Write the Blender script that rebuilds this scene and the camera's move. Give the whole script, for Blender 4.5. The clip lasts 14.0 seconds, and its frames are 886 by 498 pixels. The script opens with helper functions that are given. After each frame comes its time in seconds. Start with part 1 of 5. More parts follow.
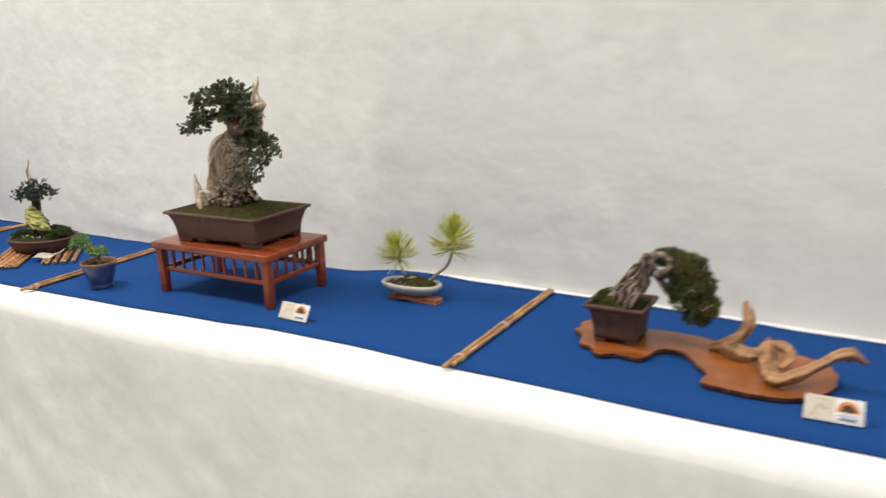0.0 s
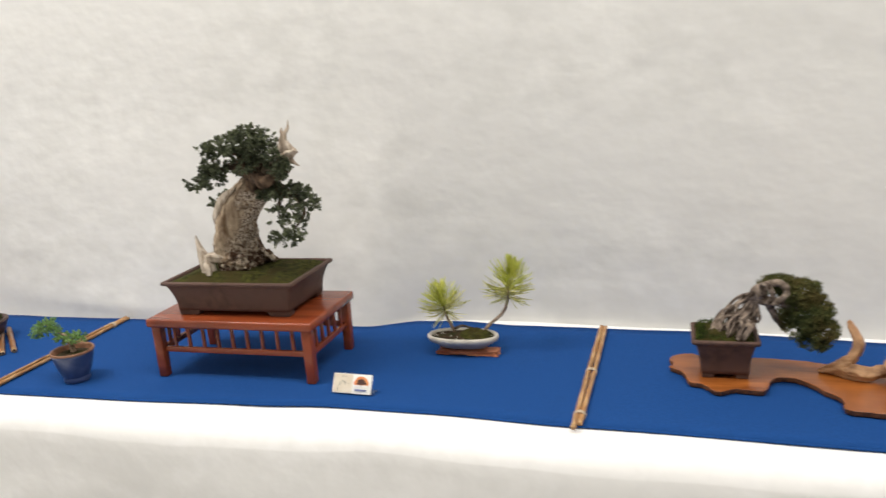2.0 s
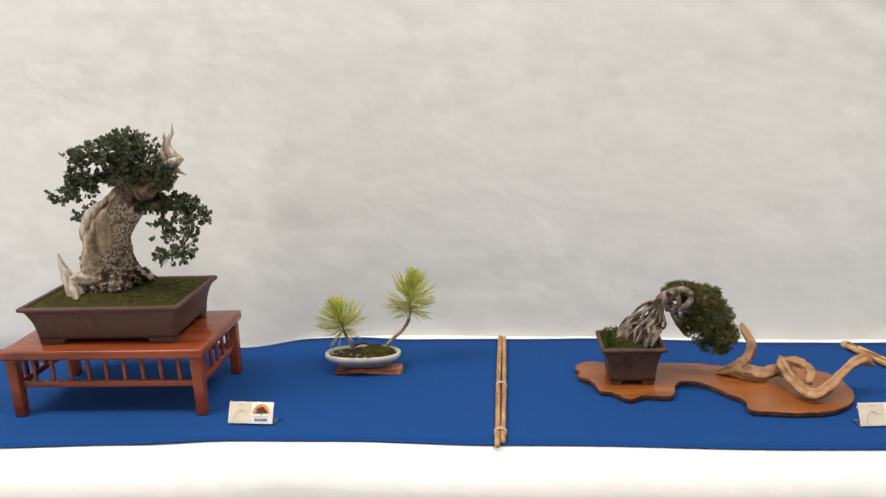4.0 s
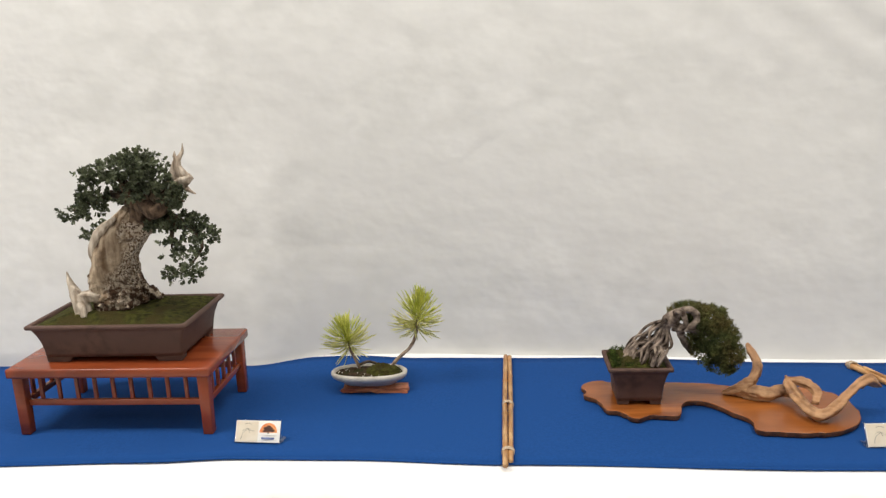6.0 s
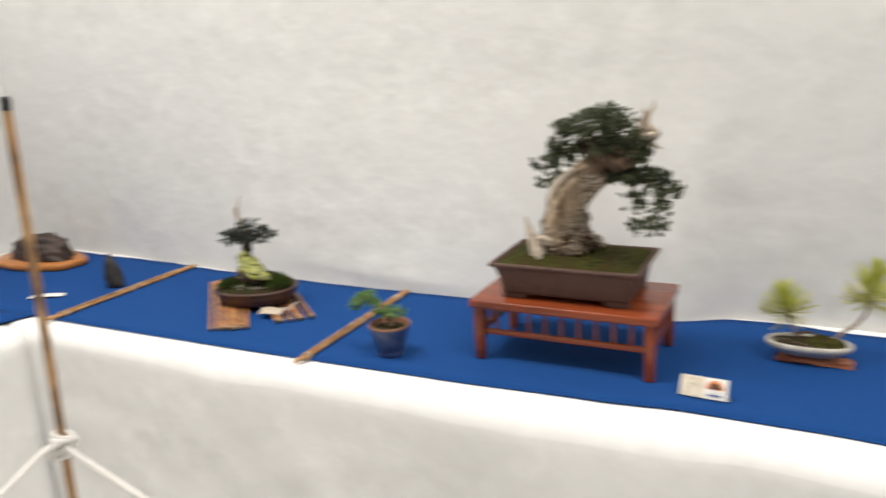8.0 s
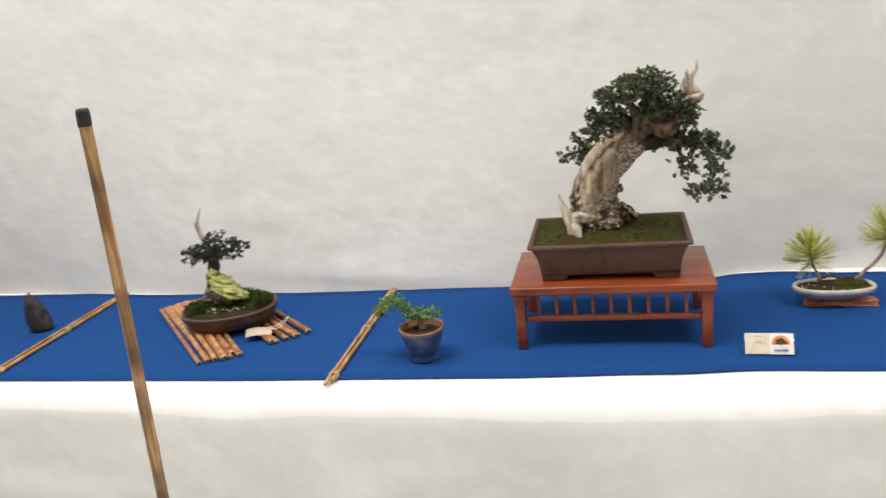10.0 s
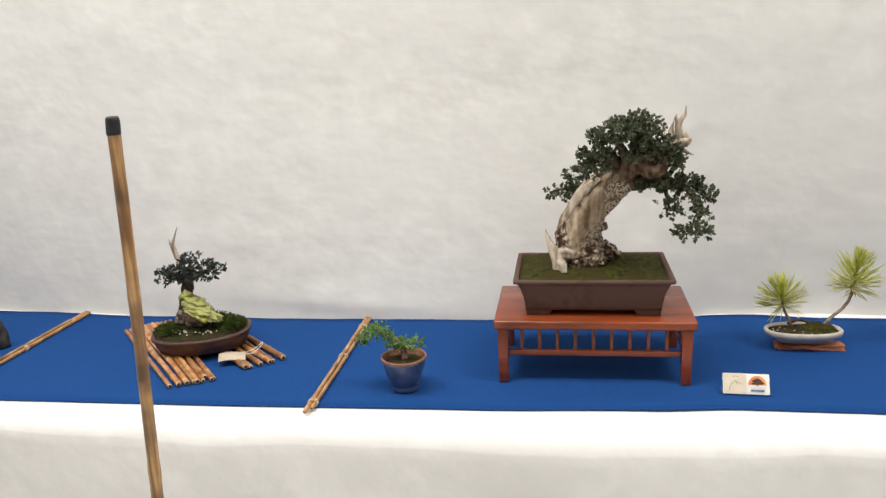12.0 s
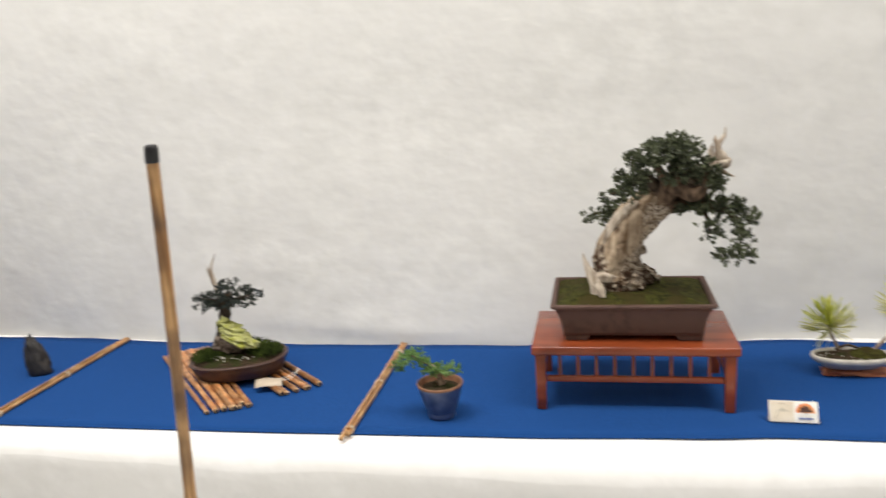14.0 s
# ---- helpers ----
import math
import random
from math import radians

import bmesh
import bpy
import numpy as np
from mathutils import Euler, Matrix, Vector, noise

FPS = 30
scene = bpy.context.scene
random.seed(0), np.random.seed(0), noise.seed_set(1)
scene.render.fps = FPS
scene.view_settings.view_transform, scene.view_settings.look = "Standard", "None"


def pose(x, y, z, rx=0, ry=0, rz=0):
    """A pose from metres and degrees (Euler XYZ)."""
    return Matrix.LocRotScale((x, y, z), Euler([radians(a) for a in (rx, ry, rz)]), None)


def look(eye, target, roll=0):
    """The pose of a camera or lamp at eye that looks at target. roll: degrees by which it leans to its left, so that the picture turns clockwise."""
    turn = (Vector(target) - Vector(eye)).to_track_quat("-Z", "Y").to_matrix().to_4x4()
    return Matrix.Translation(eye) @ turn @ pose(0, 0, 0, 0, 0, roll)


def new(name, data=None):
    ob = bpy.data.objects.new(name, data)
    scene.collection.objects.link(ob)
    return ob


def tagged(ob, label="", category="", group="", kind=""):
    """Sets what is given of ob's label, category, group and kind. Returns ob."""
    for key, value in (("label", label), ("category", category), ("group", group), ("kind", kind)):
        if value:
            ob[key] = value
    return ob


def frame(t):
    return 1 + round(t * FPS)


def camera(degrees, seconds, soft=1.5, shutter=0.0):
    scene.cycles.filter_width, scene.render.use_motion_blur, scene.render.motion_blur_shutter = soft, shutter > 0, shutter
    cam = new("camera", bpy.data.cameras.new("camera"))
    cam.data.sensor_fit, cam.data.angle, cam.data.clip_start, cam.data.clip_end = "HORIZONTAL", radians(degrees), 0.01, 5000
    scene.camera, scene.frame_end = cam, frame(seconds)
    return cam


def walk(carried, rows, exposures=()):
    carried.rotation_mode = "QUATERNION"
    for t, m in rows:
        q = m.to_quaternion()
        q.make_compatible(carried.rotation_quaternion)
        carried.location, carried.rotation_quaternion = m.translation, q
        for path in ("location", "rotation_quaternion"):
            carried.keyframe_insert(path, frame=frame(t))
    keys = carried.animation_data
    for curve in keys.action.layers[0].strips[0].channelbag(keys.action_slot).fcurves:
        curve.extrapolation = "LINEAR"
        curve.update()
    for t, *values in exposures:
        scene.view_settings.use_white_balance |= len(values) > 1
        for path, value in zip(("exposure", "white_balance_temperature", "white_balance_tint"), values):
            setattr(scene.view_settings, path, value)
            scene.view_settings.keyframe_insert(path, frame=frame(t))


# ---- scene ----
cam = camera(59.4, 14.0, soft=1.35, shutter=0.65)
PATH = [
    (0, (0.067, 0.144, 1.344), (-0.913, 1.811, 0.832), -2.4),
    (0.1, (0.038, 0.158, 1.349), (-0.946, 1.817, 0.823), -3.3),
    (0.3, (-0.017, 0.180, 1.359), (-0.998, 1.848, 0.854), -4.2),
    (0.5, (-0.062, 0.19, 1.363), (-1.064, 1.83, 0.811), -2.8),
    (0.7, (-0.096, 0.189, 1.363), (-1.099, 1.825, 0.801), -2.7),
    (0.9, (-0.129, 0.182, 1.364), (-1.077, 1.870, 0.860), -3.2),
    (1, (-0.15, 0.175, 1.364), (-1.046, 1.896, 0.88), -3.7),
    (1.5, (-0.302, 0.098, 1.385), (-0.972, 1.915, 0.886), -4.8),
    (1.8, (-0.370, 0.097, 1.382), (-0.943, 1.938, 0.868), -4.4),
    (1.9, (-0.392, 0.096, 1.381), (-0.938, 1.945, 0.878), -4.2),
    (2, (-0.415, 0.096, 1.38), (-0.988, 1.953, 0.905), -4.3),
    (2.1, (-0.430, 0.104, 1.381), (-0.984, 1.968, 0.902), -4.7),
    (2.2, (-0.445, 0.113, 1.383), (-0.964, 1.983, 0.915), -4.6),
    (2.5, (-0.489, 0.138, 1.387), (-0.909, 2.029, 0.887), -3.7),
    (3, (-0.543, 0.139, 1.378), (-0.756, 2.065, 0.88), -2.5),
    (5.3, (-0.557, 0.139, 1.395), (-0.704, 2.079, 0.933), -2.4),
    (5.5, (-0.561, 0.134, 1.389), (-0.71, 2.079, 0.948), -2.3),
    (6, (-0.565, 0.133, 1.391), (-0.719, 2.077, 0.947), -2.2),
    (6.5, (-0.566, 0.138, 1.389), (-0.718, 2.081, 0.94), -2.0),
    (7, (-0.609, 0.14, 1.391), (-0.818, 2.075, 0.931), -1.5),
    (7.5, (-0.705, 0.106, 1.383), (-1.204, 1.986, 0.917), -1.8),
    (8, (-0.82, 0.04, 1.409), (-1.69, 1.763, 0.887), -3.1),
    (8.2, (-0.843, 0.04, 1.406), (-1.827, 1.705, 0.895), -3.4),
    (8.5, (-0.880, 0.040, 1.408), (-1.964, 1.640, 0.892), -3.8),
    (9.3, (-1.062, 0.028, 1.418), (-1.905, 1.760, 0.862), -4.9),
    (10.3, (-1.268, 0.013, 1.429), (-1.618, 1.889, 0.829), -5.6),
    (10.5, (-1.29, 0.007, 1.431), (-1.616, 1.891, 0.847), -4.3),
    (11, (-1.295, 0.0, 1.425), (-1.568, 1.904, 0.876), -2.6),
    (11.5, (-1.294, 0.002, 1.424), (-1.582, 1.909, 0.897), -2.8),
    (12, (-1.293, 0.001, 1.424), (-1.598, 1.907, 0.899), -2.8),
    (12.5, (-1.292, 0.003, 1.424), (-1.563, 1.918, 0.913), -2.9),
    (13, (-1.293, 0.007, 1.424), (-1.552, 1.926, 0.923), -3.2),
    (13.5, (-1.292, 0.01, 1.424), (-1.556, 1.928, 0.926), -3.2),
    (14, (-1.296, 0.01, 1.422), (-1.689, 1.917, 0.964), -3.8),
]
walk(cam, [(t, look(eye, target, roll)) for t, eye, target, roll in PATH])

# ---- world and light ----
world = bpy.data.worlds.new("hall_air")
scene.world = world
world.use_nodes = True
world.node_tree.nodes["Background"].inputs[0].default_value = (0.9, 0.93, 1.0, 1)
world.node_tree.nodes["Background"].inputs[1].default_value = 0.15


def unseen_ceiling_lamp(x, y, z, sx, sy, watts, colour=(1.0, 0.955, 0.90)):
    data = bpy.data.lights.new("hall_light", "AREA")
    data.shape, data.size, data.size_y, data.energy, data.color = "RECTANGLE", sx, sy, watts, colour
    ob = new("hall_light", data)
    ob.matrix_world = pose(x, y, z)
    return ob


for lx, ly, lw in ((-2.2, 0.72, 57), (0.2, 0.72, 41.5), (-2.2, -1.5, 10)):
    unseen_ceiling_lamp(lx, ly, 3.28, 1.7, 0.7, lw)
# Unseen cooler fill lamp, added to brighten the side wing's drape.
unseen_ceiling_lamp(0.6, -1.5, 3.28, 1.7, 0.7, 25, (0.98, 0.965, 0.95))
scene.view_settings.exposure = 0.0

# ---- materials ----


def material(name, c1, c2=None, scale=30.0, rough=0.7, bump=0.0, bump_scale=None, metal=0.0, stretch=(1, 1, 1), c3=None, fine=0.0,
             detail=4.0, spec=0.5, low=0.35, high=0.65, sheen=0.0, mix_scale=None, mottle=0.0, thin=0.0, vary=0.0, relief=5.0):
    """A surface of two or three colours mixed by noise, with fine relief."""
    m = bpy.data.materials.new(name)
    m.use_nodes = True
    nt = m.node_tree
    n, link = nt.nodes, nt.links
    bsdf = n["Principled BSDF"]
    bsdf.inputs["Roughness"].default_value = rough
    bsdf.inputs["Metallic"].default_value = metal
    bsdf.inputs["Specular IOR Level"].default_value = spec
    if sheen:
        bsdf.inputs["Sheen Weight"].default_value = sheen
    co = n.new("ShaderNodeTexCoord")
    mp = n.new("ShaderNodeMapping")
    mp.inputs["Scale"].default_value = stretch
    link.new(co.outputs["Object"], mp.inputs["Vector"])
    nz = n.new("ShaderNodeTexNoise")
    nz.inputs["Scale"].default_value, nz.inputs["Detail"].default_value = scale, detail
    link.new(mp.outputs[0], nz.inputs["Vector"])
    ramp = n.new("ShaderNodeValToRGB")
    ramp.color_ramp.elements[0].position, ramp.color_ramp.elements[1].position = low, high
    ramp.color_ramp.elements[0].color = (*c1, 1)
    ramp.color_ramp.elements[1].color = (*(c2 or c1), 1)
    link.new(nz.outputs["Fac"], ramp.inputs[0])
    out = ramp.outputs[0]
    if c3:
        big = n.new("ShaderNodeTexNoise")
        big.inputs["Scale"].default_value, big.inputs["Detail"].default_value = mix_scale or scale * 0.2, 3
        link.new(co.outputs["Object"], big.inputs["Vector"])
        r2 = n.new("ShaderNodeValToRGB")
        r2.color_ramp.elements[0].position, r2.color_ramp.elements[1].position = 0.45, 0.62
        link.new(big.outputs["Fac"], r2.inputs[0])
        mx = n.new("ShaderNodeMix")
        mx.data_type = "RGBA"
        link.new(r2.outputs[0], mx.inputs[0])
        link.new(out, mx.inputs[6])
        mx.inputs[7].default_value = (*c3, 1)
        out = mx.outputs[2]
    if mottle:
        info = n.new("ShaderNodeNewGeometry")
        rnd = n.new("ShaderNodeMapRange")
        rnd.inputs[3].default_value, rnd.inputs[4].default_value = 1 - mottle, 1 + mottle
        link.new(info.outputs["Random Per Island"], rnd.inputs[0])
        hs = n.new("ShaderNodeHueSaturation")
        link.new(rnd.outputs[0], hs.inputs["Value"])
        link.new(out, hs.inputs["Color"])
        out = hs.outputs[0]
    if vary:
        info = n.new("ShaderNodeObjectInfo")
        rnd = n.new("ShaderNodeMapRange")
        rnd.inputs[3].default_value, rnd.inputs[4].default_value = 1 - vary, 1 + vary
        link.new(info.outputs["Random"], rnd.inputs[0])
        hs = n.new("ShaderNodeHueSaturation")
        link.new(rnd.outputs[0], hs.inputs["Value"])
        link.new(out, hs.inputs["Color"])
        out = hs.outputs[0]
    link.new(out, bsdf.inputs["Base Color"])
    if thin:
        glow = n.new("ShaderNodeBsdfTranslucent")
        link.new(out, glow.inputs["Color"])
        both = n.new("ShaderNodeMixShader")
        both.inputs[0].default_value = thin
        link.new(bsdf.outputs[0], both.inputs[1])
        link.new(glow.outputs[0], both.inputs[2])
        link.new(both.outputs[0], n["Material Output"].inputs["Surface"])
    if bump:
        bn = n.new("ShaderNodeTexNoise")
        bn.inputs["Scale"].default_value, bn.inputs["Detail"].default_value = bump_scale or scale, relief
        link.new(mp.outputs[0], bn.inputs["Vector"])
        b = n.new("ShaderNodeBump")
        b.inputs["Strength"].default_value, b.inputs["Distance"].default_value = bump, 0.004
        link.new(bn.outputs["Fac"], b.inputs["Height"])
        link.new(b.outputs[0], bsdf.inputs["Normal"])
    return m


FLEECE = material("white_fleece", (0.662, 0.657, 0.632), (0.726, 0.721, 0.697), 16, 0.95, 0.50, 23, c3=(0.690, 0.684, 0.662), mix_scale=4, detail=2.5, spec=0.1, stretch=(0.9, 1, 1.2), relief=1.6)
TABLE_WHITE = material("white_cloth", (0.805, 0.80, 0.785), (0.865, 0.86, 0.85), 22, 0.95, 0.42, 26, c3=(0.825, 0.82, 0.805), mix_scale=6, detail=4, spec=0.1, relief=2)
BLUE = material("blue_felt", (0.0100, 0.0545, 0.202), (0.0125, 0.0635, 0.230), 180, 0.95, 0.2, 700, c3=(0.0112, 0.0590, 0.216), mix_scale=6, spec=0.1)
ROSEWOOD = material("red_brown_wood", (0.135, 0.025, 0.008), (0.285, 0.062, 0.019), 26, 0.24, 0.06, 80, stretch=(0.12, 1, 1), c3=(0.25, 0.048, 0.015), mix_scale=9)
POT_BROWN = material("unglazed_brown_clay", (0.062, 0.032, 0.023), (0.100, 0.053, 0.039), 60, 0.62, 0.1, 400, c3=(0.090, 0.048, 0.037), mix_scale=14, spec=0.35)
MOSS = material("moss", (0.016, 0.017, 0.004), (0.066, 0.066, 0.013), 110, 0.95, 0.9, 300, c3=(0.044, 0.035, 0.010), mix_scale=24, spec=0.15)
SOIL = material("dark_soil", (0.020, 0.013, 0.008), (0.075, 0.05, 0.03), 220, 0.95, 0.9, 300, c3=(0.03, 0.034, 0.01), mix_scale=40, spec=0.15)
DEADWOOD = material("bleached_deadwood", (0.27, 0.205, 0.15), (0.64, 0.56, 0.46), 40, 0.85, 0.9, 110, stretch=(2.4, 2.4, 0.5), spec=0.25)
ROOT = material("grey_brown_bark", (0.042, 0.027, 0.019), (0.34, 0.27, 0.215), 75, 0.85, 0.9, 160, spec=0.2)
PINE_BARK = material("young_pine_bark", (0.13, 0.088, 0.058), (0.42, 0.315, 0.23), 90, 0.85, 0.5, 160, spec=0.2)
DARKBARK = material("dark_bark", (0.035, 0.025, 0.018), (0.11, 0.08, 0.055), 80, 0.9, 0.6, 160, spec=0.2)
LEAF = material("dark_green_leaf", (0.052, 0.064, 0.033), (0.134, 0.152, 0.086), 45, 0.40, spec=0.5, mottle=0.5, thin=0.28)
OLIVE = material("grey_green_leaf", (0.016, 0.022, 0.017), (0.052, 0.066, 0.052), 45, 0.5, spec=0.4, mottle=0.45, thin=0.2)
FRESH = material("fresh_green_leaf", (0.10, 0.21, 0.060), (0.29, 0.44, 0.15), 60, 0.5, spec=0.4, mottle=0.3, thin=0.35)
NEEDLE_TOP = material("bright_green_needle", (0.60, 0.645, 0.11), (0.87, 0.87, 0.32), 60, 0.5, spec=0.3, mottle=0.2, thin=0.6)
NEEDLE = material("yellow_green_needle", (0.62, 0.62, 0.19), (0.92, 0.89, 0.52), 60, 0.5, spec=0.3, mottle=0.2, thin=0.6)
JUNIPER = material("juniper_green", (0.048, 0.063, 0.021), (0.150, 0.165, 0.055), 50, 0.8, spec=0.2, mottle=0.4, c3=(0.15, 0.125, 0.045), mix_scale=22, thin=0.35)
SLAB_WOOD = material("varnished_orange_wood", (0.19, 0.052, 0.010), (0.40, 0.130, 0.027), 16, 0.27, 0.05, 60, stretch=(0.5, 3, 3), c3=(0.24, 0.073, 0.016), mix_scale=7)
COVER = material("mossy_cover", (0.026, 0.042, 0.008), (0.080, 0.115, 0.022), 60, 0.85, spec=0.2, mottle=0.4, thin=0.25)
BROWNWOOD = material("brown_bare_wood", (0.035, 0.021, 0.013), (0.19, 0.125, 0.080), 55, 0.8, 0.8, 110, stretch=(1.6, 1.6, 0.7), spec=0.25)
BASE_WOOD = material("bright_orange_wood", (0.34, 0.115, 0.022), (0.56, 0.235, 0.062), 18, 0.3, 0.05, 60, stretch=(0.5, 3, 3), c3=(0.42, 0.155, 0.034), mix_scale=9)
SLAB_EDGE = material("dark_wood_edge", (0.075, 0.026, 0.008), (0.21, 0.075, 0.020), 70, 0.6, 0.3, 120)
DRIFT = material("tan_driftwood", (0.14, 0.060, 0.026), (0.50, 0.285, 0.14), 42, 0.45, 0.9, 90, c3=(0.40, 0.215, 0.105), mix_scale=18, low=0.30, high=0.62, spec=0.3)
BAMBOO = material("tan_bamboo", (0.24, 0.11, 0.036), (0.58, 0.36, 0.165), 60, 0.38, 0.12, 120, stretch=(0.5, 2, 2), c3=(0.40, 0.195, 0.070), mix_scale=26, spec=0.5, vary=0.25)
POLE_BAMBOO = material("aged_bamboo", (0.27, 0.130, 0.046), (0.60, 0.365, 0.165), 40, 0.36, 0.12, 80, stretch=(4.5, 4.5, 0.22), c3=(0.15, 0.085, 0.045), mix_scale=14, spec=0.5, low=0.40, high=0.60)
REED = material("red_brown_reed", (0.20, 0.075, 0.026), (0.58, 0.32, 0.15), 60, 0.3, 0.15, 120, c3=(0.44, 0.185, 0.065), mix_scale=34, vary=0.5)
CUT_END = material("pale_cut_cane", (0.42, 0.25, 0.12), (0.66, 0.46, 0.27), 120, 0.7)
BORE_SHADE = material("cane_hollow", (0.03, 0.016, 0.008), (0.06, 0.03, 0.015), 100, 0.9)
TWINE = material("pale_twine", (0.40, 0.30, 0.20), (0.66, 0.55, 0.42), 300, 0.85, 0.5, 600, spec=0.2)
CORD = material("white_cord", (0.72, 0.70, 0.66), (0.85, 0.83, 0.79), 300, 0.9, 0.5, 600, spec=0.2)
RUBBER = material("black_rubber", (0.010, 0.010, 0.011), (0.022, 0.022, 0.024), 90, 0.45)
CREAM_GLAZE = material("cream_glaze", (0.42, 0.385, 0.33), (0.60, 0.565, 0.50), 50, 0.4, 0.06, 200, c3=(0.52, 0.48, 0.42), mix_scale=20)
PLANK = material("red_plank", (0.24, 0.062, 0.024), (0.54, 0.20, 0.09), 50, 0.6, 0.5, 120, stretch=(0.2, 1.5, 1.5))
BLUE_GLAZE = material("dark_blue_glaze", (0.020, 0.036, 0.105), (0.080, 0.105, 0.20), 30, 0.3, 0.05, 150, c3=(0.034, 0.055, 0.14), mix_scale=22, spec=0.5)
POT_DARK = material("dark_brown_glaze", (0.050, 0.024, 0.017), (0.085, 0.042, 0.030), 60, 0.42, 0.1, 300, c3=(0.066, 0.032, 0.023), mix_scale=14, spec=0.5)
RIM_BROWN = material("brown_rim", (0.16, 0.070, 0.036), (0.28, 0.135, 0.070), 80, 0.6)
ROCK_YELLOW = material("yellow_lichen_rock", (0.33, 0.34, 0.055), (0.66, 0.66, 0.38), 60, 0.9, 0.8, 130, c3=(0.22, 0.225, 0.05), mix_scale=30, spec=0.2)
ROCK_DARK = material("dark_stone", (0.010, 0.009, 0.009), (0.034, 0.03, 0.029), 40, 0.6, 0.5, 90, spec=0.4)
ROCK_BROWN = material("brown_black_stone", (0.016, 0.010, 0.008), (0.075, 0.045, 0.035), 45, 0.55, 0.7, 80, spec=0.4)
ROCK_GREY = material("grey_stone", (0.085, 0.085, 0.09), (0.20, 0.20, 0.205), 35, 0.8, 0.5, 90, spec=0.3)
PAPER = material("cream_card", (0.66, 0.58, 0.455), (0.73, 0.66, 0.54), 40, 0.7, spec=0.2)
TAG_PAPER = material("buff_paper", (0.50, 0.42, 0.32), (0.58, 0.50, 0.40), 60, 0.75, spec=0.2)
WHITE_PAPER_AND_GLINT = material("white_paper", (0.80, 0.78, 0.72), (0.85, 0.83, 0.79), 40, 0.7, spec=0.2)
INK = material("dark_ink", (0.10, 0.10, 0.08), (0.16, 0.16, 0.12), 100, 0.8)
PRINT_SUN = material("orange_print", (0.66, 0.17, 0.045), (0.80, 0.36, 0.14), 60, 0.6)
PRINT_TREE = material("dark_print", (0.05, 0.018, 0.012), (0.12, 0.05, 0.03), 200, 0.6)
PRINT_BLUE = material("blue_print", (0.09, 0.12, 0.26), (0.18, 0.22, 0.38), 60, 0.6)
PLASTER = material("hall_paint", (0.68, 0.665, 0.63), (0.74, 0.725, 0.69), 6, 0.9, 0.1, 80)
FLOOR = material("pale_floor", (0.655, 0.65, 0.63), (0.735, 0.73, 0.71), 8, 0.6, 0.1, 60)
ACRYLIC = bpy.data.materials.new("clear_acrylic")
ACRYLIC.use_nodes = True
_n, _l = ACRYLIC.node_tree.nodes, ACRYLIC.node_tree.links
_clear, _gloss, _both = _n.new("ShaderNodeBsdfTransparent"), _n.new("ShaderNodeBsdfGlossy"), _n.new("ShaderNodeMixShader")
_gloss.inputs["Roughness"].default_value, _both.inputs[0].default_value = 0.05, 0.10
_clear.inputs[0].default_value = (0.94, 0.95, 0.95, 1)
_l.new(_clear.outputs[0], _both.inputs[1])
_l.new(_gloss.outputs[0], _both.inputs[2])
_l.new(_both.outputs[0], _n["Material Output"].inputs["Surface"])




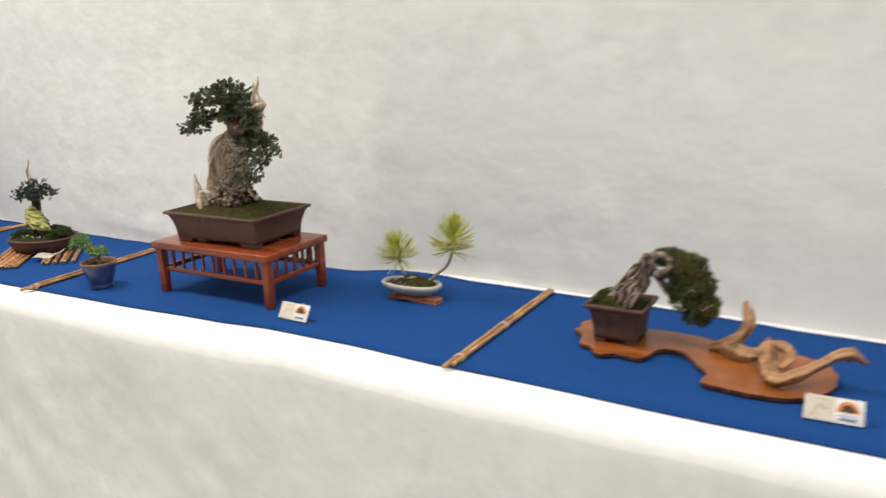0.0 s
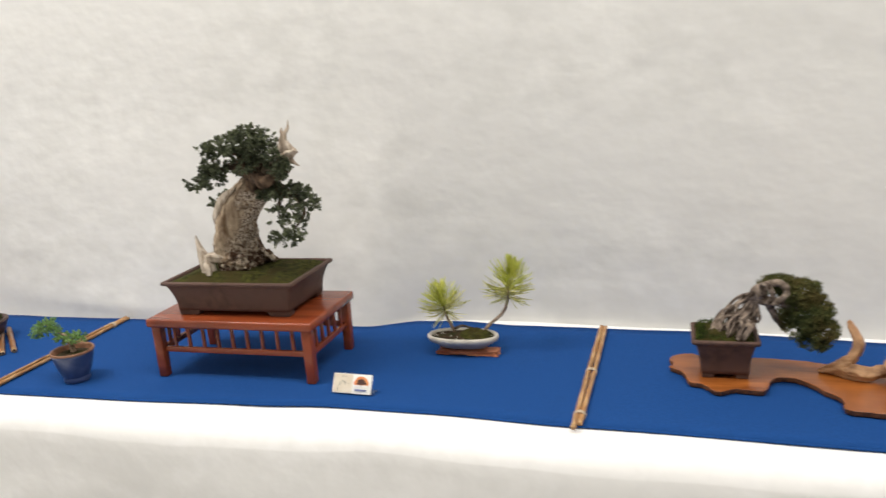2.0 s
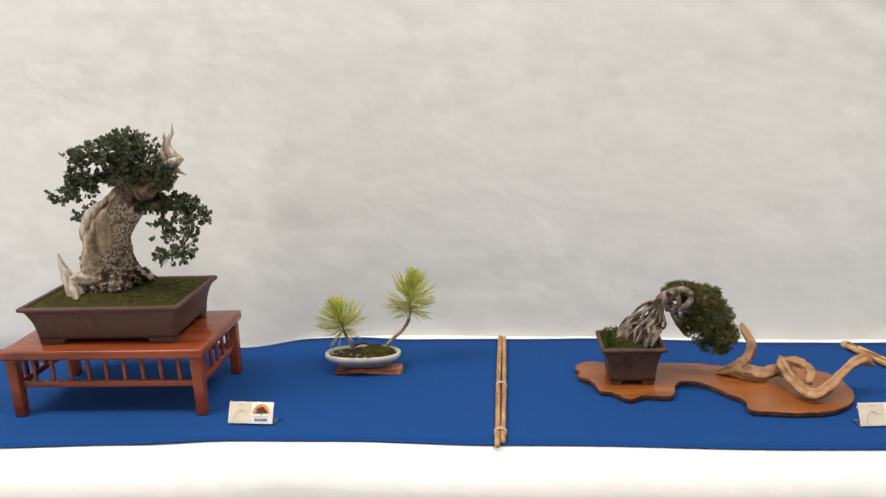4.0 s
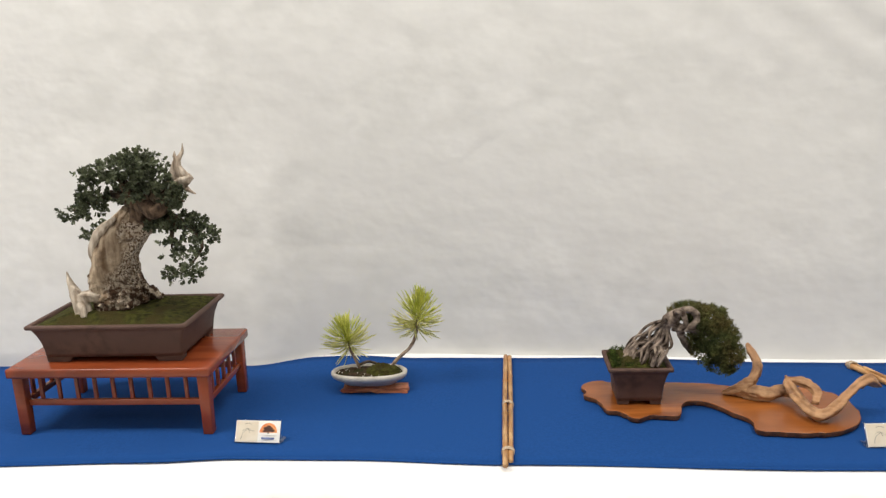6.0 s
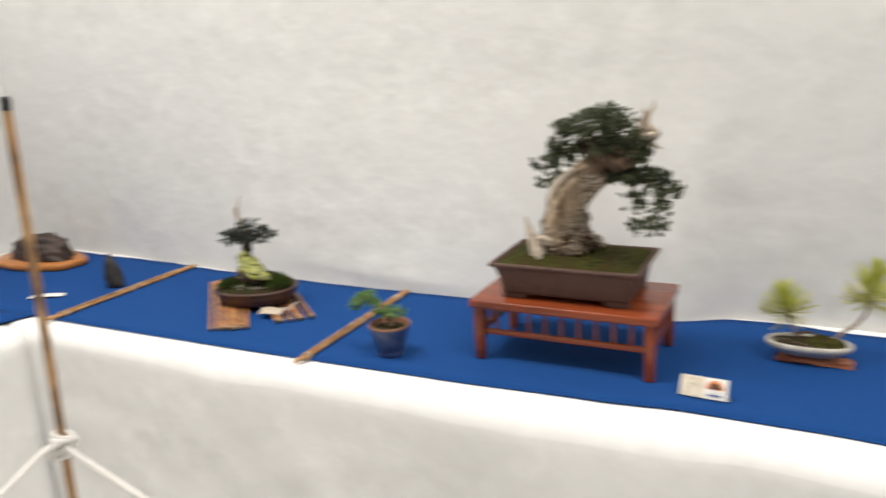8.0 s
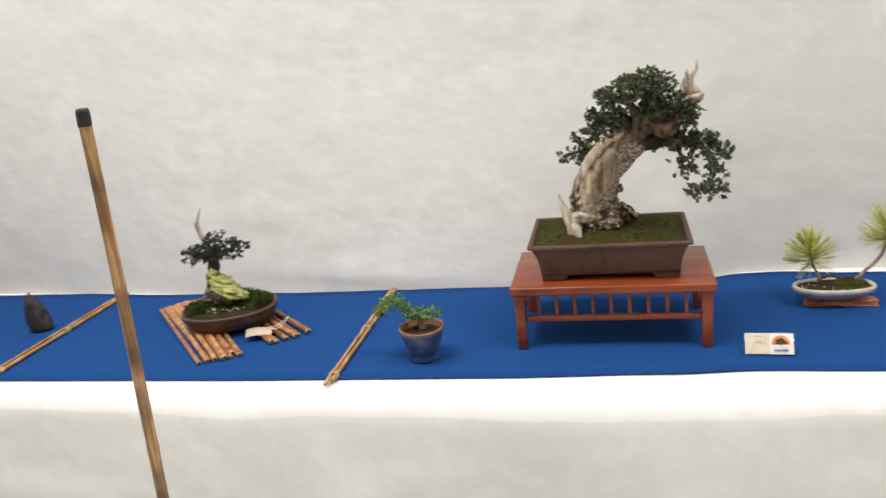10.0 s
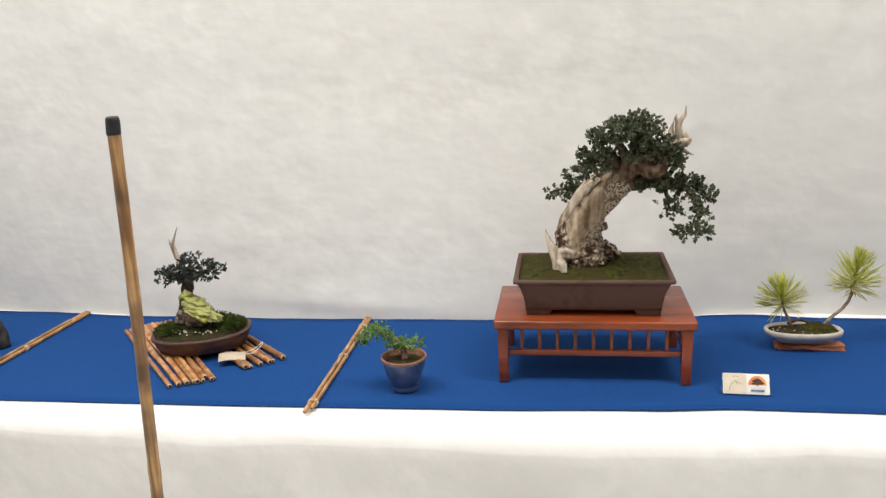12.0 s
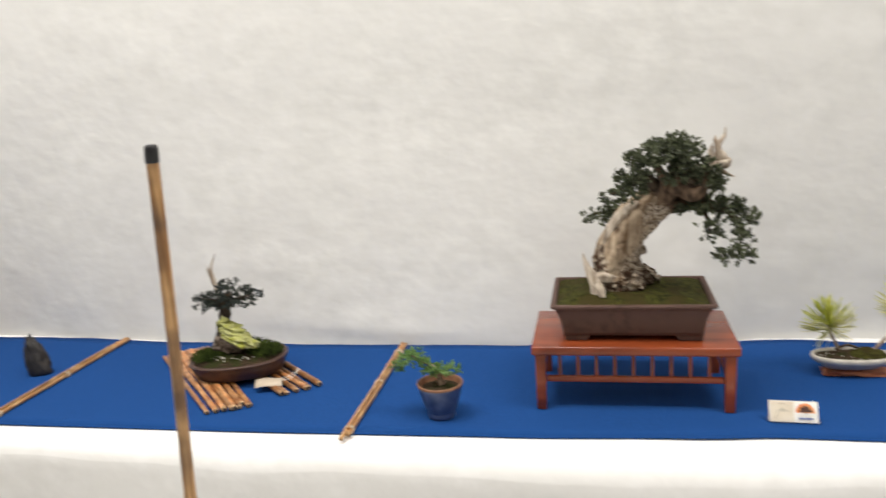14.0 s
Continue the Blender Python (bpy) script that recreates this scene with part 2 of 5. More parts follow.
def trunk_bark():
    """Pale tan wood on the one side, white bark with dark pits on the other, brown rot in patches."""
    m = bpy.data.materials.new("pitted_trunk")
    m.use_nodes = True
    n, link = m.node_tree.nodes, m.node_tree.links
    bsdf = n["Principled BSDF"]
    bsdf.inputs["Roughness"].default_value, bsdf.inputs["Specular IOR Level"].default_value = 0.85, 0.2
    co = n.new("ShaderNodeTexCoord")

    def noise_ramp(scale, a, b, ca, cb, stretch=(1, 1, 1)):
        mp = n.new("ShaderNodeMapping")
        mp.inputs["Scale"].default_value = stretch
        link.new(co.outputs["Object"], mp.inputs[0])
        z = n.new("ShaderNodeTexNoise")
        z.inputs["Scale"].default_value, z.inputs["Detail"].default_value = scale, 5
        link.new(mp.outputs[0], z.inputs["Vector"])
        r = n.new("ShaderNodeValToRGB")
        r.color_ramp.elements[0].position, r.color_ramp.elements[1].position = a, b
        r.color_ramp.elements[0].color, r.color_ramp.elements[1].color = (*ca, 1), (*cb, 1)
        link.new(z.outputs["Fac"], r.inputs[0])
        return r

    def mix(fac, a, b):
        x = n.new("ShaderNodeMix")
        x.data_type = "RGBA"
        link.new(fac, x.inputs[0])
        link.new(a, x.inputs[6])
        link.new(b, x.inputs[7])
        return x.outputs[2]

    tan = noise_ramp(30, 0.36, 0.66, (0.150, 0.096, 0.056), (0.51, 0.405, 0.290), (2.6, 2.6, 0.45))
    pale = noise_ramp(80, 0.3, 0.7, (0.36, 0.285, 0.205), (0.62, 0.54, 0.44))
    dark = noise_ramp(60, 0.3, 0.7, (0.060, 0.034, 0.020), (0.17, 0.105, 0.064))
    brown = noise_ramp(95, 0.50, 0.64, (0.060, 0.032, 0.018), (0.52, 0.44, 0.34))
    pit = noise_ramp(260, 0.45, 0.52, (1, 1, 1), (0, 0, 0), (1.2, 1.2, 0.7))
    zone = noise_ramp(15, 0.47, 0.57, (0, 0, 0), (1, 1, 1))
    rot = noise_ramp(27, 0.585, 0.66, (0, 0, 0), (1, 1, 1))
    sep = n.new("ShaderNodeSeparateXYZ")
    link.new(co.outputs["Object"], sep.inputs[0])
    foot = n.new("ShaderNodeMapRange")
    foot.inputs[1].default_value, foot.inputs[2].default_value, foot.inputs[3].default_value, foot.inputs[4].default_value = 0.085, 0.160, 0.20, -0.005
    link.new(sep.outputs["Z"], foot.inputs[0])
    side = n.new("ShaderNodeMath")
    side.operation = "MULTIPLY_ADD"
    side.inputs[1].default_value = -0.60
    link.new(sep.outputs["Z"], side.inputs[0])
    link.new(sep.outputs["X"], side.inputs[2])
    right = n.new("ShaderNodeMapRange")
    right.inputs[1].default_value, right.inputs[2].default_value, right.inputs[3].default_value, right.inputs[4].default_value = -0.118, -0.062, -0.10, 0.15
    link.new(side.outputs[0], right.inputs[0])
    for r, shift in ((zone, right), (rot, foot)):
        plus = n.new("ShaderNodeMath")
        plus.operation = "ADD"
        link.new(r.inputs[0].links[0].from_socket, plus.inputs[0])
        link.new(shift.outputs[0], plus.inputs[1])
        link.new(plus.outputs[0], r.inputs[0])
    pitted = mix(pit.outputs[0], pale.outputs[0], dark.outputs[0])
    both = mix(zone.outputs[0], tan.outputs[0], pitted)
    link.new(mix(rot.outputs[0], both, brown.outputs[0]), bsdf.inputs["Base Color"])
    bz = n.new("ShaderNodeTexNoise")
    bz.inputs["Scale"].default_value, bz.inputs["Detail"].default_value = 120, 6
    link.new(co.outputs["Object"], bz.inputs["Vector"])
    b = n.new("ShaderNodeBump")
    b.inputs["Strength"].default_value, b.inputs["Distance"].default_value = 0.9, 0.005
    link.new(bz.outputs["Fac"], b.inputs["Height"])
    link.new(b.outputs[0], bsdf.inputs["Normal"])
    return m


TRUNK = trunk_bark()

# ---- builders ----


def part(name, bm, mat, parent=None, label="", smooth=True):
    """Links a bmesh as one mesh object, under a thing or a part when one is given."""
    me = bpy.data.meshes.new(name)
    bmesh.ops.recalc_face_normals(bm, faces=bm.faces)
    bm.to_mesh(me)
    bm.free()
    for f in me.polygons:
        f.use_smooth = smooth
    for m in mat if isinstance(mat, (list, tuple)) else (mat,):
        me.materials.append(m)
    ob = new(name, me)
    if parent is not None:
        ob.parent = parent
    return tagged(ob, label)


def thing(name, m, label, category, group=""):
    ob = new(name)
    ob.empty_display_size = 0.02
    ob.matrix_world = m
    return tagged(ob, label, category, group)


def box(x0, x1, y0, y1, z0, z1, bevel=0.0, bm=None):
    fresh = bmesh.new()
    r = bmesh.ops.create_cube(fresh, size=1, matrix=Matrix.Translation(((x0 + x1) / 2, (y0 + y1) / 2, (z0 + z1) / 2)) @ Matrix.Diagonal((x1 - x0, y1 - y0, z1 - z0, 1)))
    if bevel:
        bmesh.ops.bevel(fresh, geom=fresh.edges[:], offset=bevel, segments=2, affect="EDGES", profile=0.6)
    return fresh


def add(bm, other):
    """Joins a bmesh into another of the same part."""
    me = bpy.data.meshes.new("join")
    other.to_mesh(me)
    other.free()
    bm.from_mesh(me)
    bpy.data.meshes.remove(me)
    return bm


def spline(pts, n):
    """n points on a smooth line through pts (tuples of any length)."""
    pts = [np.array(p, float) for p in pts]
    ext = [2 * pts[0] - pts[1]] + pts + [2 * pts[-1] - pts[-2]]
    out = []
    for k in range(n):
        u = k / (n - 1) * (len(pts) - 1)
        i = min(int(u), len(pts) - 2)
        f = u - i
        a, b, c, d = ext[i], ext[i + 1], ext[i + 2], ext[i + 3]
        out.append(0.5 * (2 * b + (c - a) * f + (2 * a - 5 * b + 4 * c - d) * f * f + (3 * b - a - 3 * c + d) * f ** 3))
    return out


def tube(path, seg=10, rough=0.0, freq=40.0, bm=None, flutes=0, flute=0.0, cap=True, flat=1.0, first=None):
    """A tube along rows of (x, y, z, radius) or (x, y, z, radius, flatness), its skin made uneven by noise and flutes."""
    bm = bm or bmesh.new()
    rings, side = [], None
    for i, p in enumerate(path):
        a, b = path[max(i - 1, 0)], path[min(i + 1, len(path) - 1)]
        t = Vector(b[:3]) - Vector(a[:3])
        t = t.normalized() if t.length > 1e-9 else Vector((0, 0, 1))
        if side is None:
            side = Vector(first) if first else t.orthogonal().normalized()
        side = (side - t * side.dot(t)).normalized()
        up = t.cross(side)
        c, ring = Vector(p[:3]), []
        for k in range(seg):
            g = 2 * math.pi * k / seg
            d = side * math.cos(g) + up * math.sin(g) * (p[4] if len(p) > 4 else flat)
            r = p[3]
            q = c + d * r
            if rough:
                r *= 1 + rough * noise.noise(q * freq) + 0.5 * rough * noise.noise(q * freq * 2.7)
            if flutes:
                r *= 1 + flute * math.sin(flutes * g + 2.5 * noise.noise(c * 9))
            ring.append(bm.verts.new(c + d * r))
        rings.append(ring)
    for a, b in zip(rings, rings[1:]):
        for k in range(seg):
            bm.faces.new((a[k], a[(k + 1) % seg], b[(k + 1) % seg], b[k]))
    if cap:
        bm.faces.new(rings[0][::-1])
        bm.faces.new(rings[-1])
    return bm


def ring_xy(hx, hy, corner, n=10, power=None):
    """Outline of a rounded rectangle, or of an oval when power is given."""
    pts = []
    if power:
        for k in range(n * 4):
            g = 2 * math.pi * k / (n * 4)
            c, s = math.cos(g), math.sin(g)
            pts.append((hx * math.copysign(abs(c) ** (2 / power), c), hy * math.copysign(abs(s) ** (2 / power), s)))
        return pts
    for cx, cy, g0 in ((1, 1, 0), (-1, 1, 90), (-1, -1, 180), (1, -1, 270)):
        for k in range(n):
            g = radians(g0 + 90 * k / (n - 1))
            pts.append((cx * (hx - corner) + corner * math.cos(g), cy * (hy - corner) + corner * math.sin(g)))
    return pts


def loft(levels, n=10, power=None, closed=True):
    """A vessel or slab from levels of (z, half x, half y, corner)."""
    bm = bmesh.new()
    rings = [[bm.verts.new((x, y, z)) for x, y in ring_xy(hx, hy, c, n, power)] for z, hx, hy, c in levels]
    m = len(rings[0])
    for a, b in zip(rings, rings[1:]):
        for k in range(m):
            bm.faces.new((a[k], a[(k + 1) % m], b[(k + 1) % m], b[k]))
    if closed:
        bm.faces.new(rings[0][::-1])
        bm.faces.new(rings[-1])
    return bm


def mound(hx, hy, z, rise, corner, power=None, seed=0, rough=0.006, freq=28, rings=14, n=10):
    """A moss or soil surface, domed and lumpy, that fills a vessel."""
    bm = bmesh.new()
    top = bm.verts.new((0, 0, z + rise))
    last = None
    for i in range(1, rings + 1):
        f = i / rings
        row = []
        for x, y in ring_xy(hx * f, hy * f, max(corner * f, 0.0005), n, power):
            h = noise.noise(Vector((x * freq + seed, y * freq, seed))) + 0.5 * noise.noise(Vector((x * freq * 3 + seed, y * freq * 3, 2)))
            row.append(bm.verts.new((x, y, z + rise * (1 - f ** 3) + rough * h * (1 - 0.6 * f))))
        m = len(row)
        for k in range(m):
            if last is None:
                bm.faces.new((top, row[k], row[(k + 1) % m]))
            else:
                bm.faces.new((last[k], row[k], row[(k + 1) % m], last[(k + 1) % m]))
        last = row
    return bm


def leaf(bm, at, way, normal, length, width):
    """One small cupped leaf with a pointed tip."""
    way = way.normalized()
    s = way.cross(normal)
    s = s.normalized() if s.length > 1e-6 else way.orthogonal().normalized()
    nrm = s.cross(way).normalized()
    cup = nrm * width * 0.16
    a, e = bm.verts.new(at), bm.verts.new(at + way * length)
    b, c = bm.verts.new(at + way * length * 0.32 + s * width * 0.45 + cup), bm.verts.new(at + way * length * 0.74 + s * width * 0.42 + cup)
    f, g = bm.verts.new(at + way * length * 0.32 - s * width * 0.45 + cup), bm.verts.new(at + way * length * 0.74 - s * width * 0.42 + cup)
    bm.faces.new((a, b, c, e))
    bm.faces.new((a, e, g, f))


def sprigs(bm, centre, radii, count, rnd, length=0.0066, width=0.0050, leaves=7, shell=0.3, gap=0.0, droop=0.0):
    """A pad of foliage: short twigs in an ellipsoid, each with a rosette of small leaves, with open gaps between them."""
    c, r = Vector(centre), Vector(radii)
    for _ in range(count):
        d = Vector((rnd.gauss(0, 1), rnd.gauss(0, 1), rnd.gauss(0, 1))).normalized()
        k = shell + (1 - shell) * rnd.random() ** 0.8
        p = c + Vector((d.x * r.x, d.y * r.y, d.z * r.z)) * k
        if gap and noise.noise(p * 62) + 0.5 * noise.noise(p * 140) < -gap:
            continue
        axis = (d + Vector((rnd.gauss(0, 0.4), rnd.gauss(0, 0.4), 0.45 - droop + rnd.gauss(0, 0.3)))).normalized()
        u = axis.orthogonal().normalized()
        w = axis.cross(u)
        turn = rnd.uniform(0, 6.28)
        for k in range(leaves):
            g = turn + 2.4 * k
            open_ = 1.25 - 0.16 * k + rnd.gauss(0, 0.18)
            out = (u * math.cos(g) + w * math.sin(g)).normalized()
            way = axis * math.cos(open_) + out * math.sin(open_)
            n = length * rnd.uniform(0.75, 1.2)
            leaf(bm, p + axis * 0.0011 * k, way, axis + Vector((rnd.gauss(0, 0.3), rnd.gauss(0, 0.3), rnd.gauss(0, 0.3))), n, width * n / length)


def lump(centre, radii, seed, rough=0.25, freq=1.6, subdiv=4, facet=0.0, flatten=None):
    """A stone: a sphere pushed in and out by noise."""
    bm = bmesh.new()
    bmesh.ops.create_icosphere(bm, subdivisions=subdiv, radius=1)
    for v in bm.verts:
        d = v.co.normalized()
        k = 1 + rough * noise.noise(d * freq + Vector((seed, 0, 0))) + 0.45 * rough * noise.noise(d * freq * 2.9 + Vector((0, seed, 0))) + 0.2 * rough * noise.noise(d * freq * 8 + Vector((0, 0, seed)))
        if facet:
            k *= 1 - facet * (0.5 - abs(noise.noise(d * 2.3 + Vector((seed, seed, 0)))))
        p = d * k
        v.co = Vector(centre) + Vector((p.x * radii[0], p.y * radii[1], p.z * radii[2]))
        if flatten is not None:
            v.co.z = max(v.co.z, flatten)
    return bm


def curve_at(table, x):
    """Linear reading of a short table of (x, value), eased."""
    if x <= table[0][0]:
        return table[0][1]
    for (a, u), (b, v) in zip(table, table[1:]):
        if x <= b:
            f = (x - a) / (b - a)
            return u + (v - u) * (3 * f * f - 2 * f ** 3)
    return table[-1][1]


def grid(nx, ny, fn):
    bm = bmesh.new()
    vs = [[bm.verts.new(fn(i / nx, j / ny)) for j in range(ny + 1)] for i in range(nx + 1)]
    for i in range(nx):
        for j in range(ny):
            bm.faces.new((vs[i][j], vs[i + 1][j], vs[i + 1][j + 1], vs[i][j + 1]))
    return bm


def thick(ob, depth):
    mod = ob.modifiers.new("thickness", "SOLIDIFY")
    mod.thickness, mod.offset = depth, -1
    return ob


# ---- the hall ----
TOP = 0.7955
part("floor", box(-4.3, 3.6, -4.0, 2.2, -0.1, 0), FLOOR, smooth=False)
part("ceiling", box(-4.3, 3.6, -4.0, 2.2, 3.35, 3.45), PLASTER, smooth=False)
part("wall_north", box(-4.3, 3.6, 2.05, 2.2, 0, 3.35), PLASTER, smooth=False)
part("wall_south", box(-4.3, 3.6, -4.0, -3.85, 0, 3.35), PLASTER, smooth=False)
part("wall_west", box(-4.3, -4.15, -3.85, 2.05, 0, 3.35), PLASTER, smooth=False)
part("wall_east", box(3.45, 3.6, -3.85, 2.05, 0, 3.35), PLASTER, smooth=False)
for ob in scene.objects:
    if ob.name.split("_")[0] in ("floor", "ceiling", "wall"):
        tagged(ob, {"floor": "plain pale hall floor under the tables", "ceiling": "plain off-white hall ceiling"}.get(ob.name, "plain off-white painted hall wall"), ob.name.split("_")[0], kind="structure")

# hanging white fleece behind the tables
BASE_Y = ((-3.3, 1.745), (-2.9, 1.73), (-2.5, 1.70), (-2.2, 1.675), (-1.8, 1.66), (-1.1, 1.662), (-0.95, 1.722), (-0.8, 1.726), (-0.44, 1.705), (0.12, 1.668), (0.8, 1.655), (2.2, 1.67))


def folds(u, z, seed):
    """Depth of the soft wrinkles in a hanging cloth at u along it and height z."""
    p = Vector((u, z, seed))
    d = 0.009 * noise.noise(Vector((u * 0.9, z * 1.3, seed))) + 0.0026 * noise.noise(Vector((u * 3.6 + z * 1.5, z * 3.0, seed + 3)))
    d += 0.0013 * noise.noise(Vector((u * 8 + z * 4, z * 9, seed + 7)))
    d += 0.0005 * noise.noise(Vector((u * 10 + z * 6, z * 22, seed + 2)))
    low = max(0.0, 1 - abs(z - TOP - 0.06) / 0.32)
    d += low * (0.003 * noise.noise(Vector((u * 3.6, z * 5 + u * 2, seed + 11))) + 0.0025 * noise.noise(Vector((u * 11, z * 13, seed + 5))))
    return d


def backdrop_y(x, z):
    k = min(max((z - TOP) / 0.55, 0), 1)
    base = curve_at(BASE_Y, x)
    y = base + (1.735 - base) * (1 - (1 - k) ** 1.5)
    k2 = min(0.35, max(0.0, z - 1.42 + 0.3 * (x + 0.3))) * min(0.8, max(0.0, x + 0.75))
    pull = 0.016 * k2 * math.sin((x * 0.62 + z) * 66 + 2.6 * noise.noise(Vector((x * 2, z * 2, 5)))) if k2 else 0
    crease = z - TOP - 0.024 + 0.06 * (x + 1.85)
    roll = 0.005 * math.exp(-((crease - 0.010) / (0.009 if crease < 0.010 else 0.05)) ** 2) * math.exp(-((x + 1.78) / 0.26) ** 2)
    y -= roll
    return y + min(1, max(0.15, (z - TOP) / 0.1)) * folds(x, z, 1.0) + pull


cloth = part("backdrop", grid(420, 190, lambda u, v: (lambda x, z: (x, backdrop_y(x, z), z))(-3.31 + 5.44 * u, 0.62 + 2.5 * v)), FLEECE)
tagged(thick(cloth, 0.002), "white non-woven fleece hung as a wrinkled backdrop behind the tables", "backdrop", kind="structure")
cloth = part("backdrop", grid(150, 90, lambda u, v: (lambda y, z: (-3.265 + folds(y, z, 9.0), y, z))(-2.4 + 4.22 * u, 0.62 + 2.5 * v)), FLEECE)
tagged(thick(cloth, 0.002), "white non-woven fleece hung as a backdrop along the side wing", "backdrop", kind="structure")

# white cloth over the table, rounded over its front edge and hanging to the floor
FRONT, ROUND = 1.146, 0.040


def drape(x, s):
    seed = 4.0
    wave = 0.008 * noise.noise(Vector((x * 2.3, 0, 3))) + 0.014 * math.exp(-((x + 0.93) / 0.16) ** 2)
    front = FRONT + wave
    soft = ROUND * (1 + 0.5 * noise.noise(Vector((x * 1.9, 4, 7))) + 0.22 * noise.noise(Vector((x * 5.5, 2, 1))))
    if s < 0.4:
        f = s / 0.4
        return (x, 1.80 + (front + soft - 1.80) * f, TOP + 0.0012 * noise.noise(Vector((x * 4, f * 3, 1))) - 0.001)
    if s < 0.5:
        g = (s - 0.4) / 0.1 * math.pi / 2
        return (x, front + soft - soft * math.sin(g), TOP - soft + soft * math.cos(g) - 0.001)
    f = (s - 0.5) / 0.5
    z = (TOP - soft) * (1 - f)
    hang = min(1, f * 5)
    d = hang * (0.012 * noise.noise(Vector((x * 3.2, z * 1.3, 2))) + 0.007 * noise.noise(Vector((x * 8 + z * 4, z * 5, 6))) + 0.0032 * noise.noise(Vector((x * 15 - z * 9, z * 15, 5))) + 0.0012 * noise.noise(Vector((x * 34, z * 34, 8))))
    return (x, front + 0.010 * min(1, f * 2.2) ** 1.5 + d, z + 0.004)


table = thing("display_table", pose(-0.5, 1.46, 0), "long exhibition table under a white fleece cloth reaching the floor", "table")
shift = Matrix.Translation((0.5, -1.46, 0))
bm = grid(230, 70, lambda u, v: drape(-3.26 + 5.3 * u, v))
bm.transform(shift)
thick(part("tablecloth", bm, TABLE_WHITE, table), 0.002)
bm = box(-3.24, 2.02, 1.2, 1.78, TOP - 0.045, TOP - 0.008, 0.003)
bm.transform(shift)
part("tabletop", bm, PLANK, table)
for lx in (-3.1, -1.2, 0.2, 1.9):
    for ly in (1.25, 1.7):
        bm = box(lx - 0.02, lx + 0.02, ly - 0.02, ly + 0.02, 0.002, TOP - 0.045)
        bm.transform(shift)
        part("leg", bm, PLANK, table, smooth=False)

WING_X = -2.505


def wing_drape(y, s):
    front = WING_X + 0.012 * noise.noise(Vector((y * 2.1, 5, 3))) - 0.1 * (1.13 - y) * 0.35
    if s < 0.4:
        f = s / 0.4
        return (-3.26 + (front - ROUND + 3.26) * f, y, TOP - 0.002)
    if s < 0.5:
        g = (s - 0.4) / 0.1 * math.pi / 2
        return (front - ROUND + ROUND * math.sin(g), y, TOP - ROUND + ROUND * math.cos(g) - 0.002)
    f = (s - 0.5) / 0.5
    z = (TOP - ROUND) * (1 - f)
    hang = min(1, f * 5)
    d = hang * (0.012 * noise.noise(Vector((y * 4.2, z * 1.6, 8))) + 0.006 * noise.noise(Vector((y * 9 + z * 4, z * 5, 9))))
    return (front - 0.01 * hang + d, y, z + 0.004)


wing = thing("display_table", pose(-2.9, -0.5, 0), "side wing of the exhibition tables under a white fleece cloth", "table")
shift = Matrix.Translation((2.9, 0.5, 0))
bm = grid(110, 60, lambda u, v: wing_drape(-2.3 + 3.45 * u, v))
bm.transform(shift)
thick(part("tablecloth", bm, TABLE_WHITE, wing), 0.002)
bm = box(-3.24, -2.62, -2.28, 1.1, TOP - 0.045, TOP - 0.009, 0.003)
bm.transform(shift)
part("tabletop", bm, PLANK, wing)
for lx in (-3.1, -2.75):
    for ly in (-2.1, 1.0):
        bm = box(lx - 0.02, lx + 0.02, ly - 0.02, ly + 0.02, 0.002, TOP - 0.045)
        bm.transform(shift)
        part("leg", bm, PLANK, wing, smooth=False)

# blue runners
BLUE_FRONT = ((-3.3, 1.211), (-1.98, 1.21), (-1.46, 1.217), (-1.15, 1.231), (-1.0, 1.243), (-0.83, 1.240), (-0.56, 1.225), (-0.07, 1.209), (1.0, 1.20), (2.0, 1.19))
BLUE_BACK = ((-3.3, 1.72), (-2.64, 1.695), (-2.315, 1.669), (-1.98, 1.657), (-1.48, 1.660), (-1.10, 1.649), (-0.97, 1.697), (-0.88, 1.703), (-0.75, 1.686), (-0.44, 1.677), (0.11, 1.635), (1.0, 1.62), (2.0, 1.62))


def runner(x, v):
    a, b = curve_at(BLUE_FRONT, x) + 0.005, curve_at(BLUE_BACK, x) + 0.004 * noise.noise(Vector((x * 9, 0, 0)))
    return (x, a + (b - a) * v, TOP + 0.0035 + 0.0008 * noise.noise(Vector((x * 5, v * 2, 4))))


sheet = part("table_runner", grid(260, 14, lambda u, v: runner(-3.2 + 5.1 * u, v)), BLUE)
tagged(thick(sheet, 0.0025), "royal blue felt runner laid along the white table", "runner")
for v, name in ((0.0, "front_hem"), (1.0, "back_hem")):
    rows = [runner(-3.2 + 5.1 * k / 300, v) for k in range(301)]
    part(name, tube([(x, y, z - 0.0008, 0.0017) for x, y, z in rows], 6), BLUE, sheet)


def wing_runner(y, v):
    edge = -2.564 - 0.42 * (1.212 - y) if y > 1.0 else -2.653 - 0.05 * (1.0 - y)
    return (-3.2 + (edge + 3.2) * v, y, TOP + 0.0062)


sheet = part("table_runner", grid(90, 8, lambda u, v: wing_runner(-2.2 + 3.417 * u, v)), BLUE)
tagged(thick(sheet, 0.0025), "royal blue felt runner on the side wing, overlapping the other", "runner")
CLOTH = TOP + 0.0045

# ---- dividers and the barrier ----


